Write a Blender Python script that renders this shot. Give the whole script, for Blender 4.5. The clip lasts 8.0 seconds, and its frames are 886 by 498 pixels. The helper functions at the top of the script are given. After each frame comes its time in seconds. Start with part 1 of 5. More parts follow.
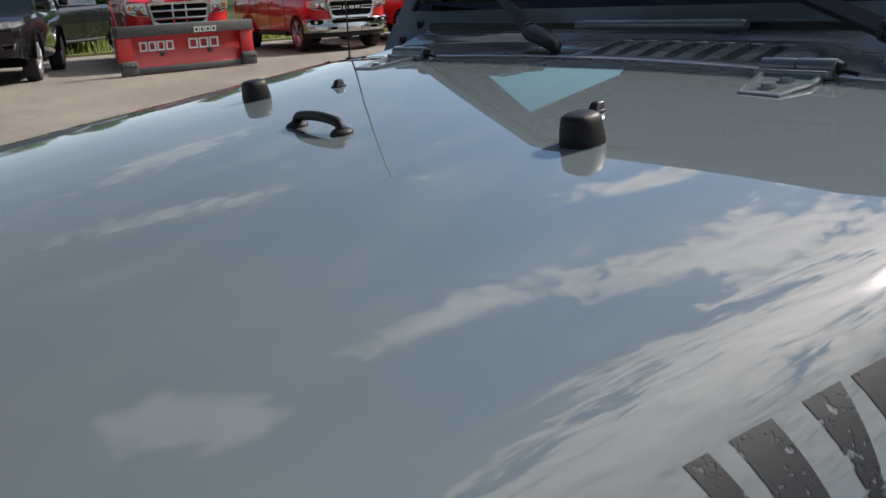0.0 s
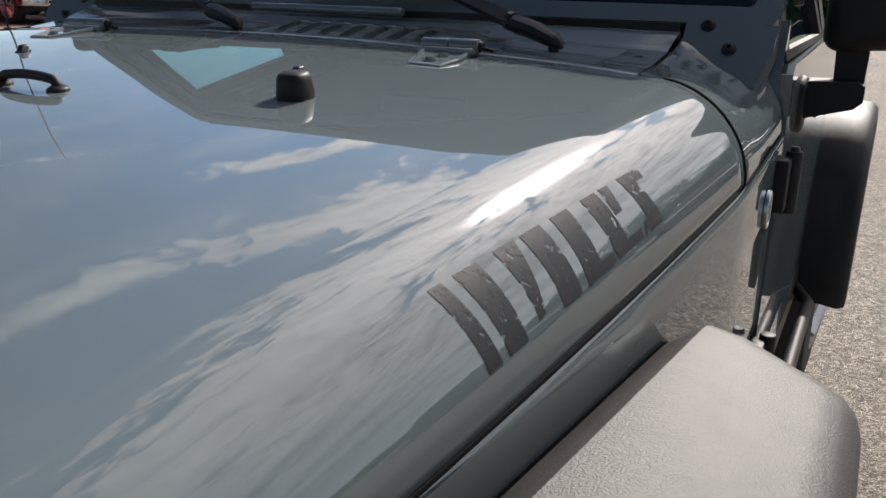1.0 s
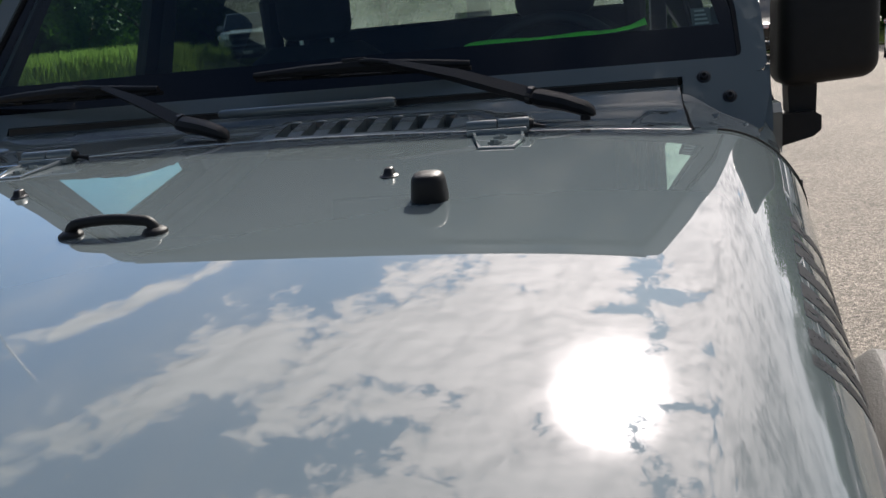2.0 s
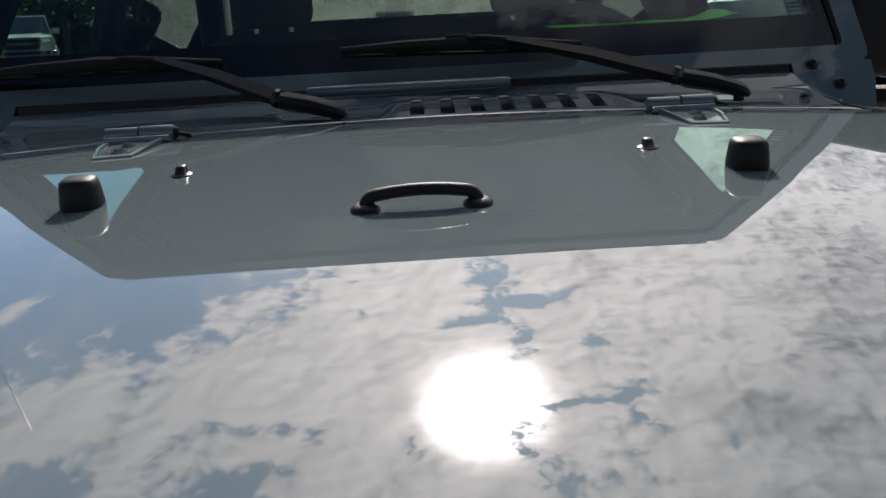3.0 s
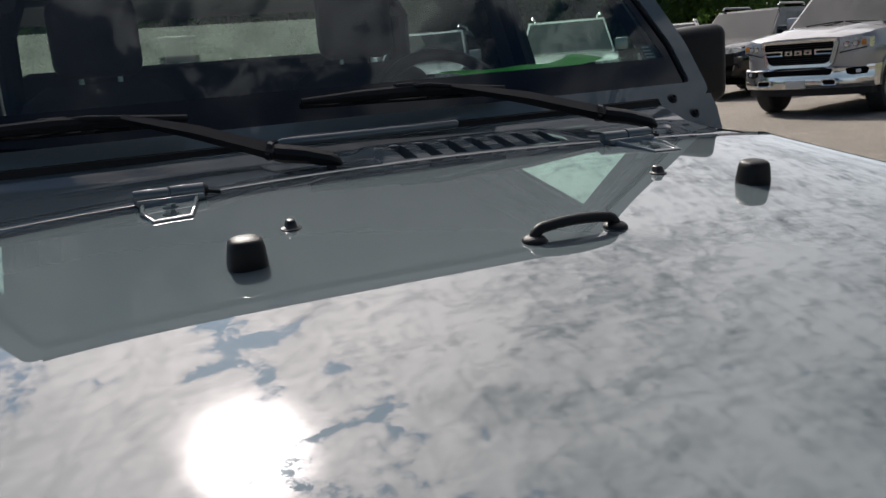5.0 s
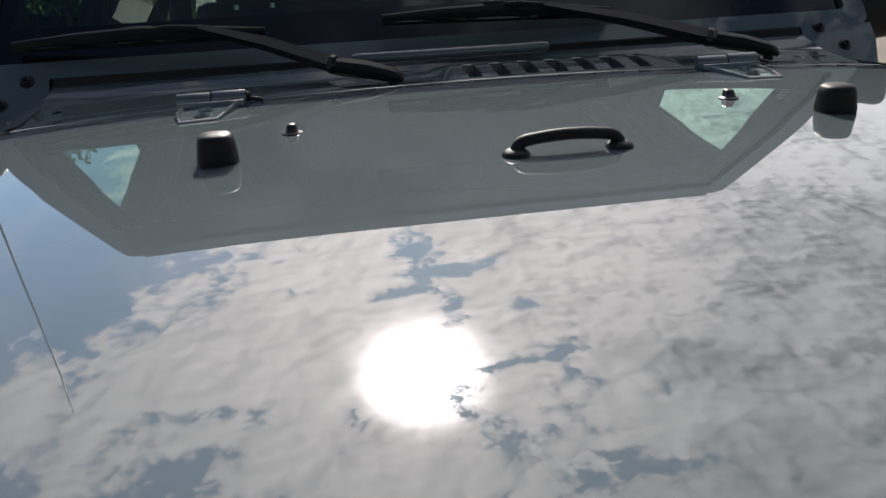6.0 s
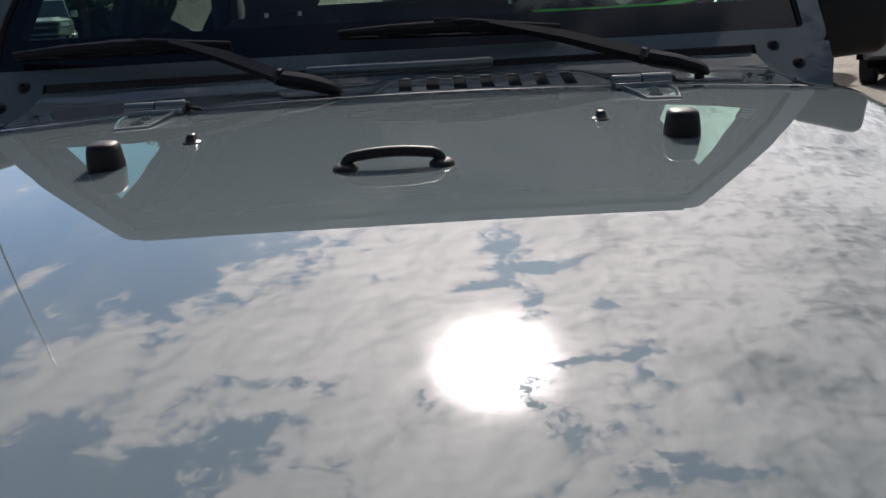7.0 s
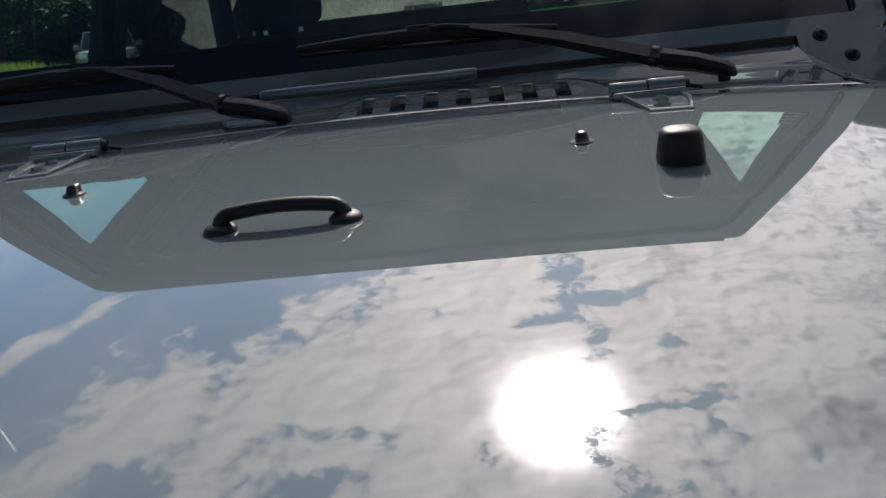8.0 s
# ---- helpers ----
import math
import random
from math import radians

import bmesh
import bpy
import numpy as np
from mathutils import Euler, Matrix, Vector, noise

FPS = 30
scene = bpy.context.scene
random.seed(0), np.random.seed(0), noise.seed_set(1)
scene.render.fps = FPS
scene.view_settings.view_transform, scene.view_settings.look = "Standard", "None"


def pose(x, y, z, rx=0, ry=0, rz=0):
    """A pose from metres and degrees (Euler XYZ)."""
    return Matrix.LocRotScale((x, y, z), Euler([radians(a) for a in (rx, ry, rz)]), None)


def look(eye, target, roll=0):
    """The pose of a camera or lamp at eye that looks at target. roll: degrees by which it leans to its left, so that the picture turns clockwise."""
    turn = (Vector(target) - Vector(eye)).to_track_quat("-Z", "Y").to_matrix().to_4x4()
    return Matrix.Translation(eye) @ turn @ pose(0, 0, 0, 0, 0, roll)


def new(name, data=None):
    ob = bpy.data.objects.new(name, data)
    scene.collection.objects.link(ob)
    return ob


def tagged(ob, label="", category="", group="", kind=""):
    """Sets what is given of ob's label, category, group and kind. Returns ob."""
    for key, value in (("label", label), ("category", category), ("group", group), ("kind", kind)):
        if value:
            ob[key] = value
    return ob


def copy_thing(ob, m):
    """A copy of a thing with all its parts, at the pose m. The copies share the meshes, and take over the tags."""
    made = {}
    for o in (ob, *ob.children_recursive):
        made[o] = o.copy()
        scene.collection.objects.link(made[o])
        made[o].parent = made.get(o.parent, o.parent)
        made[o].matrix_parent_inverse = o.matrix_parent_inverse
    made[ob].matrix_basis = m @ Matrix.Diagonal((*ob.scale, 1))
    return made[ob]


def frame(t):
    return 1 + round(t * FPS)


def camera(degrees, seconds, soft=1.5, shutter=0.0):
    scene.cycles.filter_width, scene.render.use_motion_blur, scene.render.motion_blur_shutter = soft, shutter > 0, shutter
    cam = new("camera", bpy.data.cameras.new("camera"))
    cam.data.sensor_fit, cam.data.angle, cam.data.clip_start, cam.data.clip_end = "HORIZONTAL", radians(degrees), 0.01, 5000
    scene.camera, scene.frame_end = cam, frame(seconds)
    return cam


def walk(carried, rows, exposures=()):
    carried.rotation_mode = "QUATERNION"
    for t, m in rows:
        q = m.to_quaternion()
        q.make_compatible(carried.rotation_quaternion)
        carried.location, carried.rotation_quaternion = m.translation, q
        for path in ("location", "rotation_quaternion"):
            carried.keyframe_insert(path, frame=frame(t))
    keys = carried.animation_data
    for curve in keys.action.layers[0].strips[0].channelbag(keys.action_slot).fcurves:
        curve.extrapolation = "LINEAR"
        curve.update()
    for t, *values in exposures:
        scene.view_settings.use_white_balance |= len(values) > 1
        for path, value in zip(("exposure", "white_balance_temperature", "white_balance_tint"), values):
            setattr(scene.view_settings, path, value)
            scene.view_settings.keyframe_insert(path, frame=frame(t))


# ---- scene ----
cam = camera(54.8, 8.0)
PATH = [
    (0, (0.8883, -0.9332, 1.2401), (-0.6130, 0.2558, 0.6636), -2.88),
    (0.3, (0.9026, -1.0161, 1.2517), (-0.4418, 0.3800, 0.7581), -2.28),
    (0.5, (0.9433, -1.0655, 1.2456), (-0.2365, 0.4713, 0.7493), -1.64),
    (0.7, (0.9693, -1.1048, 1.2254), (-0.0462, 0.5237, 0.6628), 0.84),
    (1, (0.9395, -1.1277, 1.2262), (0.0802, 0.5765, 0.6283), 1.39),
    (1.2, (0.9013, -1.1580, 1.2493), (0.1329, 0.5956, 0.6716), 1.19),
    (1.5, (0.7903, -1.2050, 1.2447), (0.1979, 0.6333, 0.7255), -0.69),
    (1.7, (0.6992, -1.2398, 1.2550), (0.1944, 0.6330, 0.7673), -2.97),
    (2.8, (0.0978, -1.1715, 1.2359), (-0.0130, 0.7765, 0.7967), -4.04),
    (3, (-0.0100, -1.1710, 1.2250), (0.0586, 0.7765, 0.7745), -3.15),
    (3.5, (-0.3371, -1.1768, 1.2434), (0.3182, 0.6443, 0.7394), -2.85),
    (4, (-0.4855, -1.1721, 1.2832), (0.3801, 0.5596, 0.7814), -4.32),
    (4.2, (-0.4974, -1.1767, 1.2878), (0.3709, 0.5640, 0.8231), -4.24),
    (5.3, (-0.4656, -1.1886, 1.2673), (0.2614, 0.6265, 0.8467), -4.42),
    (5.5, (-0.4218, -1.1954, 1.2493), (0.2708, 0.6295, 0.8134), -3.73),
    (6, (-0.2372, -1.1967, 1.2076), (0.0321, 0.7225, 0.7137), -3.78),
    (6.5, (-0.0973, -1.2611, 1.2055), (-0.0395, 0.6766, 0.7138), -4.51),
    (7, (0.0340, -1.3114, 1.2212), (0.0620, 0.6287, 0.7365), -3.25),
    (7.5, (0.1704, -1.1586, 1.2221), (0.0707, 0.7858, 0.7646), -3.79),
    (8, (0.1682, -1.0714, 1.2111), (0.0407, 0.8725, 0.7584), -6.39),
]
walk(cam, [(t, look(eye, target, roll)) for t, eye, target, roll in PATH],
     [(0, 0.28), (0.5, 0.28), (1.0, 0.29), (1.7, 0.37), (2.8, 0.08), (3.5, 0.0), (8, 0.0)])

# ---- light ----
SUN_EL, SUN_AZ = radians(39.37), radians(5.47)
SUN_DIR = Vector((math.sin(SUN_AZ) * math.cos(SUN_EL), math.cos(SUN_AZ) * math.cos(SUN_EL), math.sin(SUN_EL)))
sun = new("sun", bpy.data.lights.new("sun", "SUN"))
sun.data.energy, sun.data.angle, sun.data.color = 5.0, radians(0.6), (1.0, 0.94, 0.85)
sun.matrix_world = look(SUN_DIR * 100, (0, 0, 0))

world = bpy.data.worlds.new("sky")
scene.world = world
world.use_nodes = True


class Net:
    """Short calls for node trees."""

    def __init__(self, tree):
        self.tree = tree
        tree.nodes.clear()

    def add(self, kind, **values):
        n = self.tree.nodes.new(kind)
        for key, value in values.items():
            if key.startswith("s_"):
                n.inputs[key[2:].replace("_", " ")].default_value = value
            else:
                setattr(n, key, value)
        return n

    def link(self, a, b):
        self.tree.links.new(a, b)

    def put(self, value, socket):
        if isinstance(value, bpy.types.NodeSocket):
            self.link(value, socket)
        else:
            socket.default_value = value

    def math(self, op, a, b=0.0, clamp=False):
        n = self.add("ShaderNodeMath", operation=op, use_clamp=clamp)
        self.put(a, n.inputs[0])
        self.put(b, n.inputs[1])
        return n.outputs[0]

    def mix(self, f, a, b, blend="MIX"):
        n = self.add("ShaderNodeMix", data_type="RGBA", blend_type=blend)
        self.put(f, n.inputs[0])
        self.put(a, n.inputs[6])
        self.put(b, n.inputs[7])
        return n.outputs[2]

    def noise(self, vector, scale, detail=4.0, rough=0.55, distortion=0.0):
        n = self.add("ShaderNodeTexNoise")
        n.inputs["Scale"].default_value, n.inputs["Detail"].default_value = scale, detail
        n.inputs["Roughness"].default_value, n.inputs["Distortion"].default_value = rough, distortion
        if vector is not None:
            self.link(vector, n.inputs["Vector"])
        return n.outputs["Fac"]

    def ramp(self, f, stops):
        n = self.add("ShaderNodeValToRGB")
        els = n.color_ramp.elements
        while len(els) < len(stops):
            els.new(0.5)
        for e, (at, c) in zip(els, stops):
            e.position = at
            e.color = (c, c, c, 1) if isinstance(c, (int, float)) else (*c, 1)
        self.put(f, n.inputs[0])
        return n.outputs[0]


# clouds and gaps on the flat of the cloud layer: middle, reach along and across, turn in degrees, weight
BANKS = [(-0.77, 0.92, 0.50, 0.15, 61, 0.62), (-1.00, 1.37, 0.60, 0.085, 58, 1.05), (-1.03, 0.19, 0.25, 0.11, 38, 1.45),
         (-2.14, 0.62, 0.45, 0.14, 60, 0.80), (-2.85, 0.95, 0.60, 0.24, 95, 0.80), (-0.36, 1.12, 0.40, 0.20, 8, 0.45),
         (-0.95, 0.60, 0.20, 0.07, 75, 0.40), (-0.45, 0.60, 0.30, 0.10, 40, 0.40)]
GAPS = [(-0.52, 1.72, 0.50, 0.36, 0, 0.65), (-0.63, 0.76, 0.34, 0.12, 82, 0.40), (-0.34, 0.82, 0.28, 0.08, 22, 0.24),
        (-0.56, 0.12, 0.46, 0.40, 15, 0.70), (0.15, 1.52, 0.30, 0.12, 112, 0.36), (0.24, 0.85, 0.26, 0.11, -35, 0.27),
        (0.18, 0.74, 0.36, 0.09, -8, 0.24), (0.33, 0.70, 0.22, 0.09, 10, 0.16)]
CRACKS = [(0.23, 1.43, 0.18, 0.06, 4, 0.40), (0.11, 1.345, 0.14, 0.030, 6, 0.50), (0.28, 1.047, 0.15, 0.017, 8, 0.60),
          (0.335, 1.245, 0.08, 0.040, 20, 0.44), (-0.25, 1.02, 0.18, 0.04, -25, 0.46), (0.955, 0.93, 0.10, 0.05, 10, 0.66),
          (1.07, 0.82, 0.08, 0.03, 40, 0.72), (0.165, 0.985, 0.09, 0.05, 40, 0.45), (0.07, 0.952, 0.03, 0.06, 0, 0.48),
          (0.185, 1.26, 0.04, 0.09, 8, 0.45), (0.345, 1.02, 0.022, 0.07, -8, 0.46)]
SHADES = [(0.58, 0.985, 0.18, 0.12, -20, 0.52), (0.78, 1.22, 0.14, 0.09, 10, 0.40), (1.39, 1.57, 0.22, 0.09, 20, 0.36),
          (0.69, 0.74, 0.22, 0.12, 10, 0.16), (1.03, 1.23, 0.20, 0.10, 30, 0.14), (1.10, 0.60, 0.40, 0.20, 0, 0.12)]


def sky():
    n = Net(world.node_tree)
    coord = n.add("ShaderNodeTexCoord").outputs["Generated"]
    s = n.add("ShaderNodeTexSky", sky_type="NISHITA", sun_disc=False, sun_elevation=SUN_EL, sun_rotation=SUN_AZ, dust_density=0.6, ozone_density=2.0)
    sep = n.add("ShaderNodeSeparateXYZ")
    n.link(coord, sep.inputs[0])
    x, y, z = sep.outputs
    up = n.math("ADD", n.math("MAXIMUM", z, 0.02), 0.10)
    px, py = n.math("DIVIDE", x, up), n.math("DIVIDE", y, up)
    flat = n.add("ShaderNodeCombineXYZ")
    n.link(px, flat.inputs[0])
    n.link(py, flat.inputs[1])
    plane = flat.outputs[0]

    def vec(op, a, b):
        v = n.add("ShaderNodeVectorMath", operation=op)
        for value, socket in ((a, v.inputs[0]), (b, v.inputs[1])):
            n.put(value, socket)
        return v.outputs[0]

    def swirl(scale, reach, detail, rough):
        """The flat, pushed about by turbulence."""
        t = n.add("ShaderNodeTexNoise")
        t.inputs["Scale"].default_value, t.inputs["Detail"].default_value, t.inputs["Roughness"].default_value = scale, detail, rough
        n.link(plane, t.inputs["Vector"])
        return vec("ADD", plane, vec("MULTIPLY", vec("SUBTRACT", t.outputs["Color"], (0.5, 0.5, 0.5)), (reach, reach, 0.0)))

    def patches(where, rows):
        total = 0.0
        for cx, cy, rx, ry, turn, weight in rows:
            m = n.add("ShaderNodeMapping", vector_type="TEXTURE")
            m.inputs["Location"].default_value, m.inputs["Rotation"].default_value, m.inputs["Scale"].default_value = (cx, cy, 0), (0, 0, radians(turn)), (rx, ry, 1)
            n.link(where, m.inputs["Vector"])
            d = n.add("ShaderNodeVectorMath", operation="LENGTH")
            n.link(m.outputs[0], d.inputs[0])
            f = n.add("ShaderNodeMapRange", interpolation_type="SMOOTHSTEP")
            n.link(d.outputs["Value"], f.inputs["Value"])
            f.inputs["From Min"].default_value, f.inputs["From Max"].default_value = 1.25, 0.0
            f.inputs["To Min"].default_value, f.inputs["To Max"].default_value = 0.0, weight
            total = n.math("ADD", total, f.outputs[0])
        return total

    torn = swirl(9.0, 0.10, 10, 0.66)
    soft = swirl(2.2, 0.20, 6, 0.55)
    combed = vec("MULTIPLY", torn, (1.0, 0.45, 1.0))
    streak = n.noise(combed, 3.4, 10, 0.62)
    grain = n.noise(torn, 9.0, 15, 0.72)
    broad = n.noise(soft, 2.4, 4, 0.5)
    # open sky to the west, a closed deck to the east
    shift = n.math("MULTIPLY", n.math("MULTIPLY", n.math("SUBTRACT", 0.95, py), 1.6, clamp=True), 0.42)
    west = n.math("MINIMUM", n.math("MAXIMUM", n.math("MULTIPLY", n.math("ADD", n.math("SUBTRACT", px, shift), 0.52), 1.3), -0.42), 0.46)
    east = n.math("MULTIPLY", n.math("MULTIPLY", n.math("SUBTRACT", px, 0.40), 2.0, clamp=True), 0.28)
    behind = n.math("MULTIPLY", n.math("SUBTRACT", 0.1, py, clamp=True), 1.2)
    cover = n.math("SUBTRACT", n.math("ADD", west, east), behind)
    cover = n.math("ADD", cover, n.math("SUBTRACT", patches(torn, BANKS), n.math("ADD", patches(torn, GAPS), patches(torn, CRACKS))))
    cover = n.math("ADD", cover, n.math("ADD", n.math("MULTIPLY", n.math("SUBTRACT", grain, 0.5), 3.0), n.math("MULTIPLY", n.math("SUBTRACT", streak, 0.5), 1.9)))
    edge = n.math("ADD", 0.26, n.math("MULTIPLY", n.math("MULTIPLY", px, -0.8, clamp=True), 0.50))
    thick = n.math("DIVIDE", n.math("ADD", cover, 0.07), edge, clamp=True)
    mask = n.math("MULTIPLY", thick, n.math("SUBTRACT", 2.0, thick))
    veil = n.math("MULTIPLY", n.ramp(streak, [(0.46, 0.0), (0.64, 1.0)]), 0.22)
    mask = n.math("MAXIMUM", mask, veil)

    crumpled = swirl(6.0, 0.07, 5, 0.55)

    def cell(dx, dy, scale):
        return n.noise(vec("ADD", crumpled, (dx, dy, 0.0)), scale, 12, 0.66)
    relief = n.math("ADD", n.math("SUBTRACT", cell(0, 0, 9.0), cell(0.016, -0.016, 9.0)), n.math("MULTIPLY", n.math("SUBTRACT", cell(0.3, 0.2, 22.0), cell(0.306, 0.193, 22.0)), 0.5))
    fold = n.math("ABSOLUTE", n.math("SUBTRACT", n.noise(crumpled, 9.0, 8, 0.6), 0.5))
    rim = n.math("POWER", n.math("SUBTRACT", 1.0, n.math("MULTIPLY", fold, 7.0), clamp=True), 2.0)
    toward = n.add("ShaderNodeVectorMath", operation="DOT_PRODUCT")
    n.link(coord, toward.inputs[0])
    toward.inputs[1].default_value = SUN_DIR
    near = n.math("MAXIMUM", toward.outputs["Value"], 0.0)
    near2 = n.math("POWER", near, 2.0)
    clear = n.mix(1.0, s.outputs[0], n.mix(near2, (0.046, 0.057, 0.069, 1), (0.051, 0.062, 0.069, 1)), "MULTIPLY")
    deck = n.math("MULTIPLY", n.math("SUBTRACT", px, 0.15), 1.8, clamp=True)
    dark = n.math("MULTIPLY", n.ramp(broad, [(0.38, 1.0), (0.60, 0.0)]), n.math("ADD", 0.10, n.math("MULTIPLY", deck, 0.26)))
    dark = n.math("ADD", dark, patches(soft, SHADES))
    tone = n.math("ADD", n.math("SUBTRACT", 0.87, dark), n.math("MULTIPLY", relief, n.math("ADD", 1.0, n.math("MULTIPLY", deck, 1.0))))
    tone = n.math("ADD", tone, n.math("MULTIPLY", rim, n.math("ADD", 0.04, n.math("MULTIPLY", deck, 0.16))))
    tone = n.math("ADD", tone, n.math("MULTIPLY", n.math("SUBTRACT", grain, 0.5), 0.42))
    body = n.mix(n.math("MULTIPLY", tone, 1.0, clamp=True), (0.0, 0.0, 0.02, 1), n.mix(near2, (0.98, 1.09, 1.22, 1), (1.22, 1.09, 1.06, 1)))
    halo = n.math("ADD", n.math("MULTIPLY", n.math("POWER", near, 900.0), 90.0), n.math("MULTIPLY", n.math("POWER", near, 30.0), 2.2))
    lit = n.math("ADD", n.math("ADD", 0.32, n.math("MULTIPLY", n.math("POWER", near, 2.2), 2.08)), halo)
    glow = n.add("ShaderNodeVectorMath", operation="SCALE")
    n.link(body, glow.inputs[0])
    n.link(lit, glow.inputs["Scale"])
    halo2 = n.math("MULTIPLY", n.math("POWER", near, 1800.0), 24.0)
    both = n.add("ShaderNodeVectorMath", operation="ADD")
    wide = n.add("ShaderNodeVectorMath", operation="SCALE")
    n.link(clear, wide.inputs[0])
    n.link(n.math("ADD", 0.62, n.math("MINIMUM", n.math("MULTIPLY", n.math("POWER", near, 3.0), 5.2), 2.1)), wide.inputs["Scale"])
    n.link(wide.outputs[0], both.inputs[0])
    n.link(halo2, both.inputs[1])
    haze = n.math("MULTIPLY", n.math("POWER", n.math("SUBTRACT", 1.0, n.math("MAXIMUM", z, 0.0)), 7.0), 0.9)
    whole = n.add("ShaderNodeVectorMath", operation="ADD")
    n.link(n.mix(mask, both.outputs[0], glow.outputs[0]), whole.inputs[0])
    tinted = n.add("ShaderNodeVectorMath", operation="SCALE")
    tinted.inputs[0].default_value = (0.90, 1.02, 1.12)
    n.link(n.math("MULTIPLY", haze, n.math("ADD", n.math("ADD", 0.55, n.math("MULTIPLY", n.math("MAXIMUM", n.math("MULTIPLY", x, -1.0), 0.0), 0.7)), n.math("MULTIPLY", near2, 1.5))), tinted.inputs["Scale"])
    n.link(tinted.outputs[0], whole.inputs[1])
    bg = n.add("ShaderNodeBackground")
    bg.inputs["Strength"].default_value = 0.76
    n.link(whole.outputs[0], bg.inputs[0])
    n.link(bg.outputs[0], n.add("ShaderNodeOutputWorld").inputs[0])


sky()


# ---- materials ----
def material(name, colour, rough=0.5, metal=0.0, coat=0.0, vary=0.0, scale=8.0, bump=0.0, bump_scale=60.0, spec=0.5, tint=None, coat_wave=0.0, coat_ior=1.5):
    """A surface with two scales of variation and fine relief, sized in metres."""
    m = bpy.data.materials.new(name)
    m.use_nodes = True
    n = Net(m.node_tree)
    b = n.add("ShaderNodeBsdfPrincipled")
    b.inputs["Roughness"].default_value, b.inputs["Metallic"].default_value = rough, metal
    b.inputs["Specular IOR Level"].default_value = spec
    b.inputs["Base Color"].default_value = (*colour, 1)
    coord = n.add("ShaderNodeTexCoord").outputs["Object"]
    if vary:
        big, small = n.noise(coord, scale, 4), n.noise(coord, scale * 9, 5, 0.65)
        f = n.math("ADD", n.math("MULTIPLY", big, 0.6), n.math("MULTIPLY", small, 0.4))
        dark = tuple(c * (1 - vary) for c in colour)
        light = tint or tuple(min(1, c * (1 + vary)) for c in colour)
        n.link(n.ramp(f, [(0.32, dark), (0.68, light)]), b.inputs["Base Color"])
        n.link(n.math("ADD", rough - 0.1, n.math("MULTIPLY", small, 0.2)), b.inputs["Roughness"])
    if bump:
        r = n.add("ShaderNodeBump")
        r.inputs["Strength"].default_value, r.inputs["Distance"].default_value = bump, 0.002
        n.link(n.noise(coord, bump_scale, 3), r.inputs["Height"])
        n.link(r.outputs[0], b.inputs["Normal"])
    if coat:
        b.inputs["Coat Weight"].default_value, b.inputs["Coat Roughness"].default_value = coat, 0.001
        b.inputs["Coat IOR"].default_value = coat_ior
        if coat_wave:
            r = n.add("ShaderNodeBump")
            r.inputs["Strength"].default_value, r.inputs["Distance"].default_value = coat_wave, 0.001
            n.link(n.noise(coord, 130.0, 2), r.inputs["Height"])
            n.link(r.outputs[0], b.inputs["Coat Normal"])
    n.link(b.outputs[0], n.add("ShaderNodeOutputMaterial").inputs[0])
    return m


def glass(name, tint, base=0.10, rough=0.0, dust=0.0):
    m = bpy.data.materials.new(name)
    m.use_nodes = True
    n = Net(m.node_tree)
    t = n.add("ShaderNodeBsdfTransparent")
    t.inputs[0].default_value = (*tint, 1)
    g = n.add("ShaderNodeBsdfGlossy")
    g.inputs["Roughness"].default_value = rough
    f = n.add("ShaderNodeLayerWeight").outputs["Facing"]
    mixer = n.add("ShaderNodeMixShader")
    n.link(n.math("ADD", base, n.math("MULTIPLY", n.math("POWER", f, 5.0), 0.9)), mixer.inputs[0])
    clear = t.outputs[0]
    if dust:
        film = n.add("ShaderNodeBsdfTranslucent")
        film.inputs[0].default_value = (0.62, 0.66, 0.58, 1)
        cloudy = n.add("ShaderNodeMixShader")
        coord = n.add("ShaderNodeTexCoord").outputs["Object"]
        n.link(n.math("MULTIPLY", n.noise(coord, 6.0, 5), dust * 2), cloudy.inputs[0])
        n.link(clear, cloudy.inputs[1])
        n.link(film.outputs[0], cloudy.inputs[2])
        clear = cloudy.outputs[0]
    n.link(clear, mixer.inputs[1])
    n.link(g.outputs[0], mixer.inputs[2])
    n.link(mixer.outputs[0], n.add("ShaderNodeOutputMaterial").inputs[0])
    return m


def worn_film(name, colour):
    """Matte vinyl film, flaked away in patches."""
    m = material(name, colour, 0.5, spec=0.2)
    n = m.node_tree
    out = next(k for k in n.nodes if k.type == "OUTPUT_MATERIAL")
    b = next(k for k in n.nodes if k.type == "BSDF_PRINCIPLED")
    coord = n.nodes.new("ShaderNodeTexCoord")
    tex = n.nodes.new("ShaderNodeTexNoise")
    tex.inputs["Scale"].default_value, tex.inputs["Detail"].default_value, tex.inputs["Roughness"].default_value = 95.0, 8.0, 0.74
    ramp = n.nodes.new("ShaderNodeValToRGB")
    ramp.color_ramp.elements[0].position, ramp.color_ramp.elements[1].position = 0.425, 0.440
    clear = n.nodes.new("ShaderNodeBsdfTransparent")
    mixer = n.nodes.new("ShaderNodeMixShader")
    n.links.new(coord.outputs["Object"], tex.inputs["Vector"])
    n.links.new(tex.outputs["Fac"], ramp.inputs[0])
    n.links.new(ramp.outputs[0], mixer.inputs[0])
    n.links.new(clear.outputs[0], mixer.inputs[1])
    n.links.new(b.outputs[0], mixer.inputs[2])
    n.links.new(mixer.outputs[0], out.inputs[0])
    return m


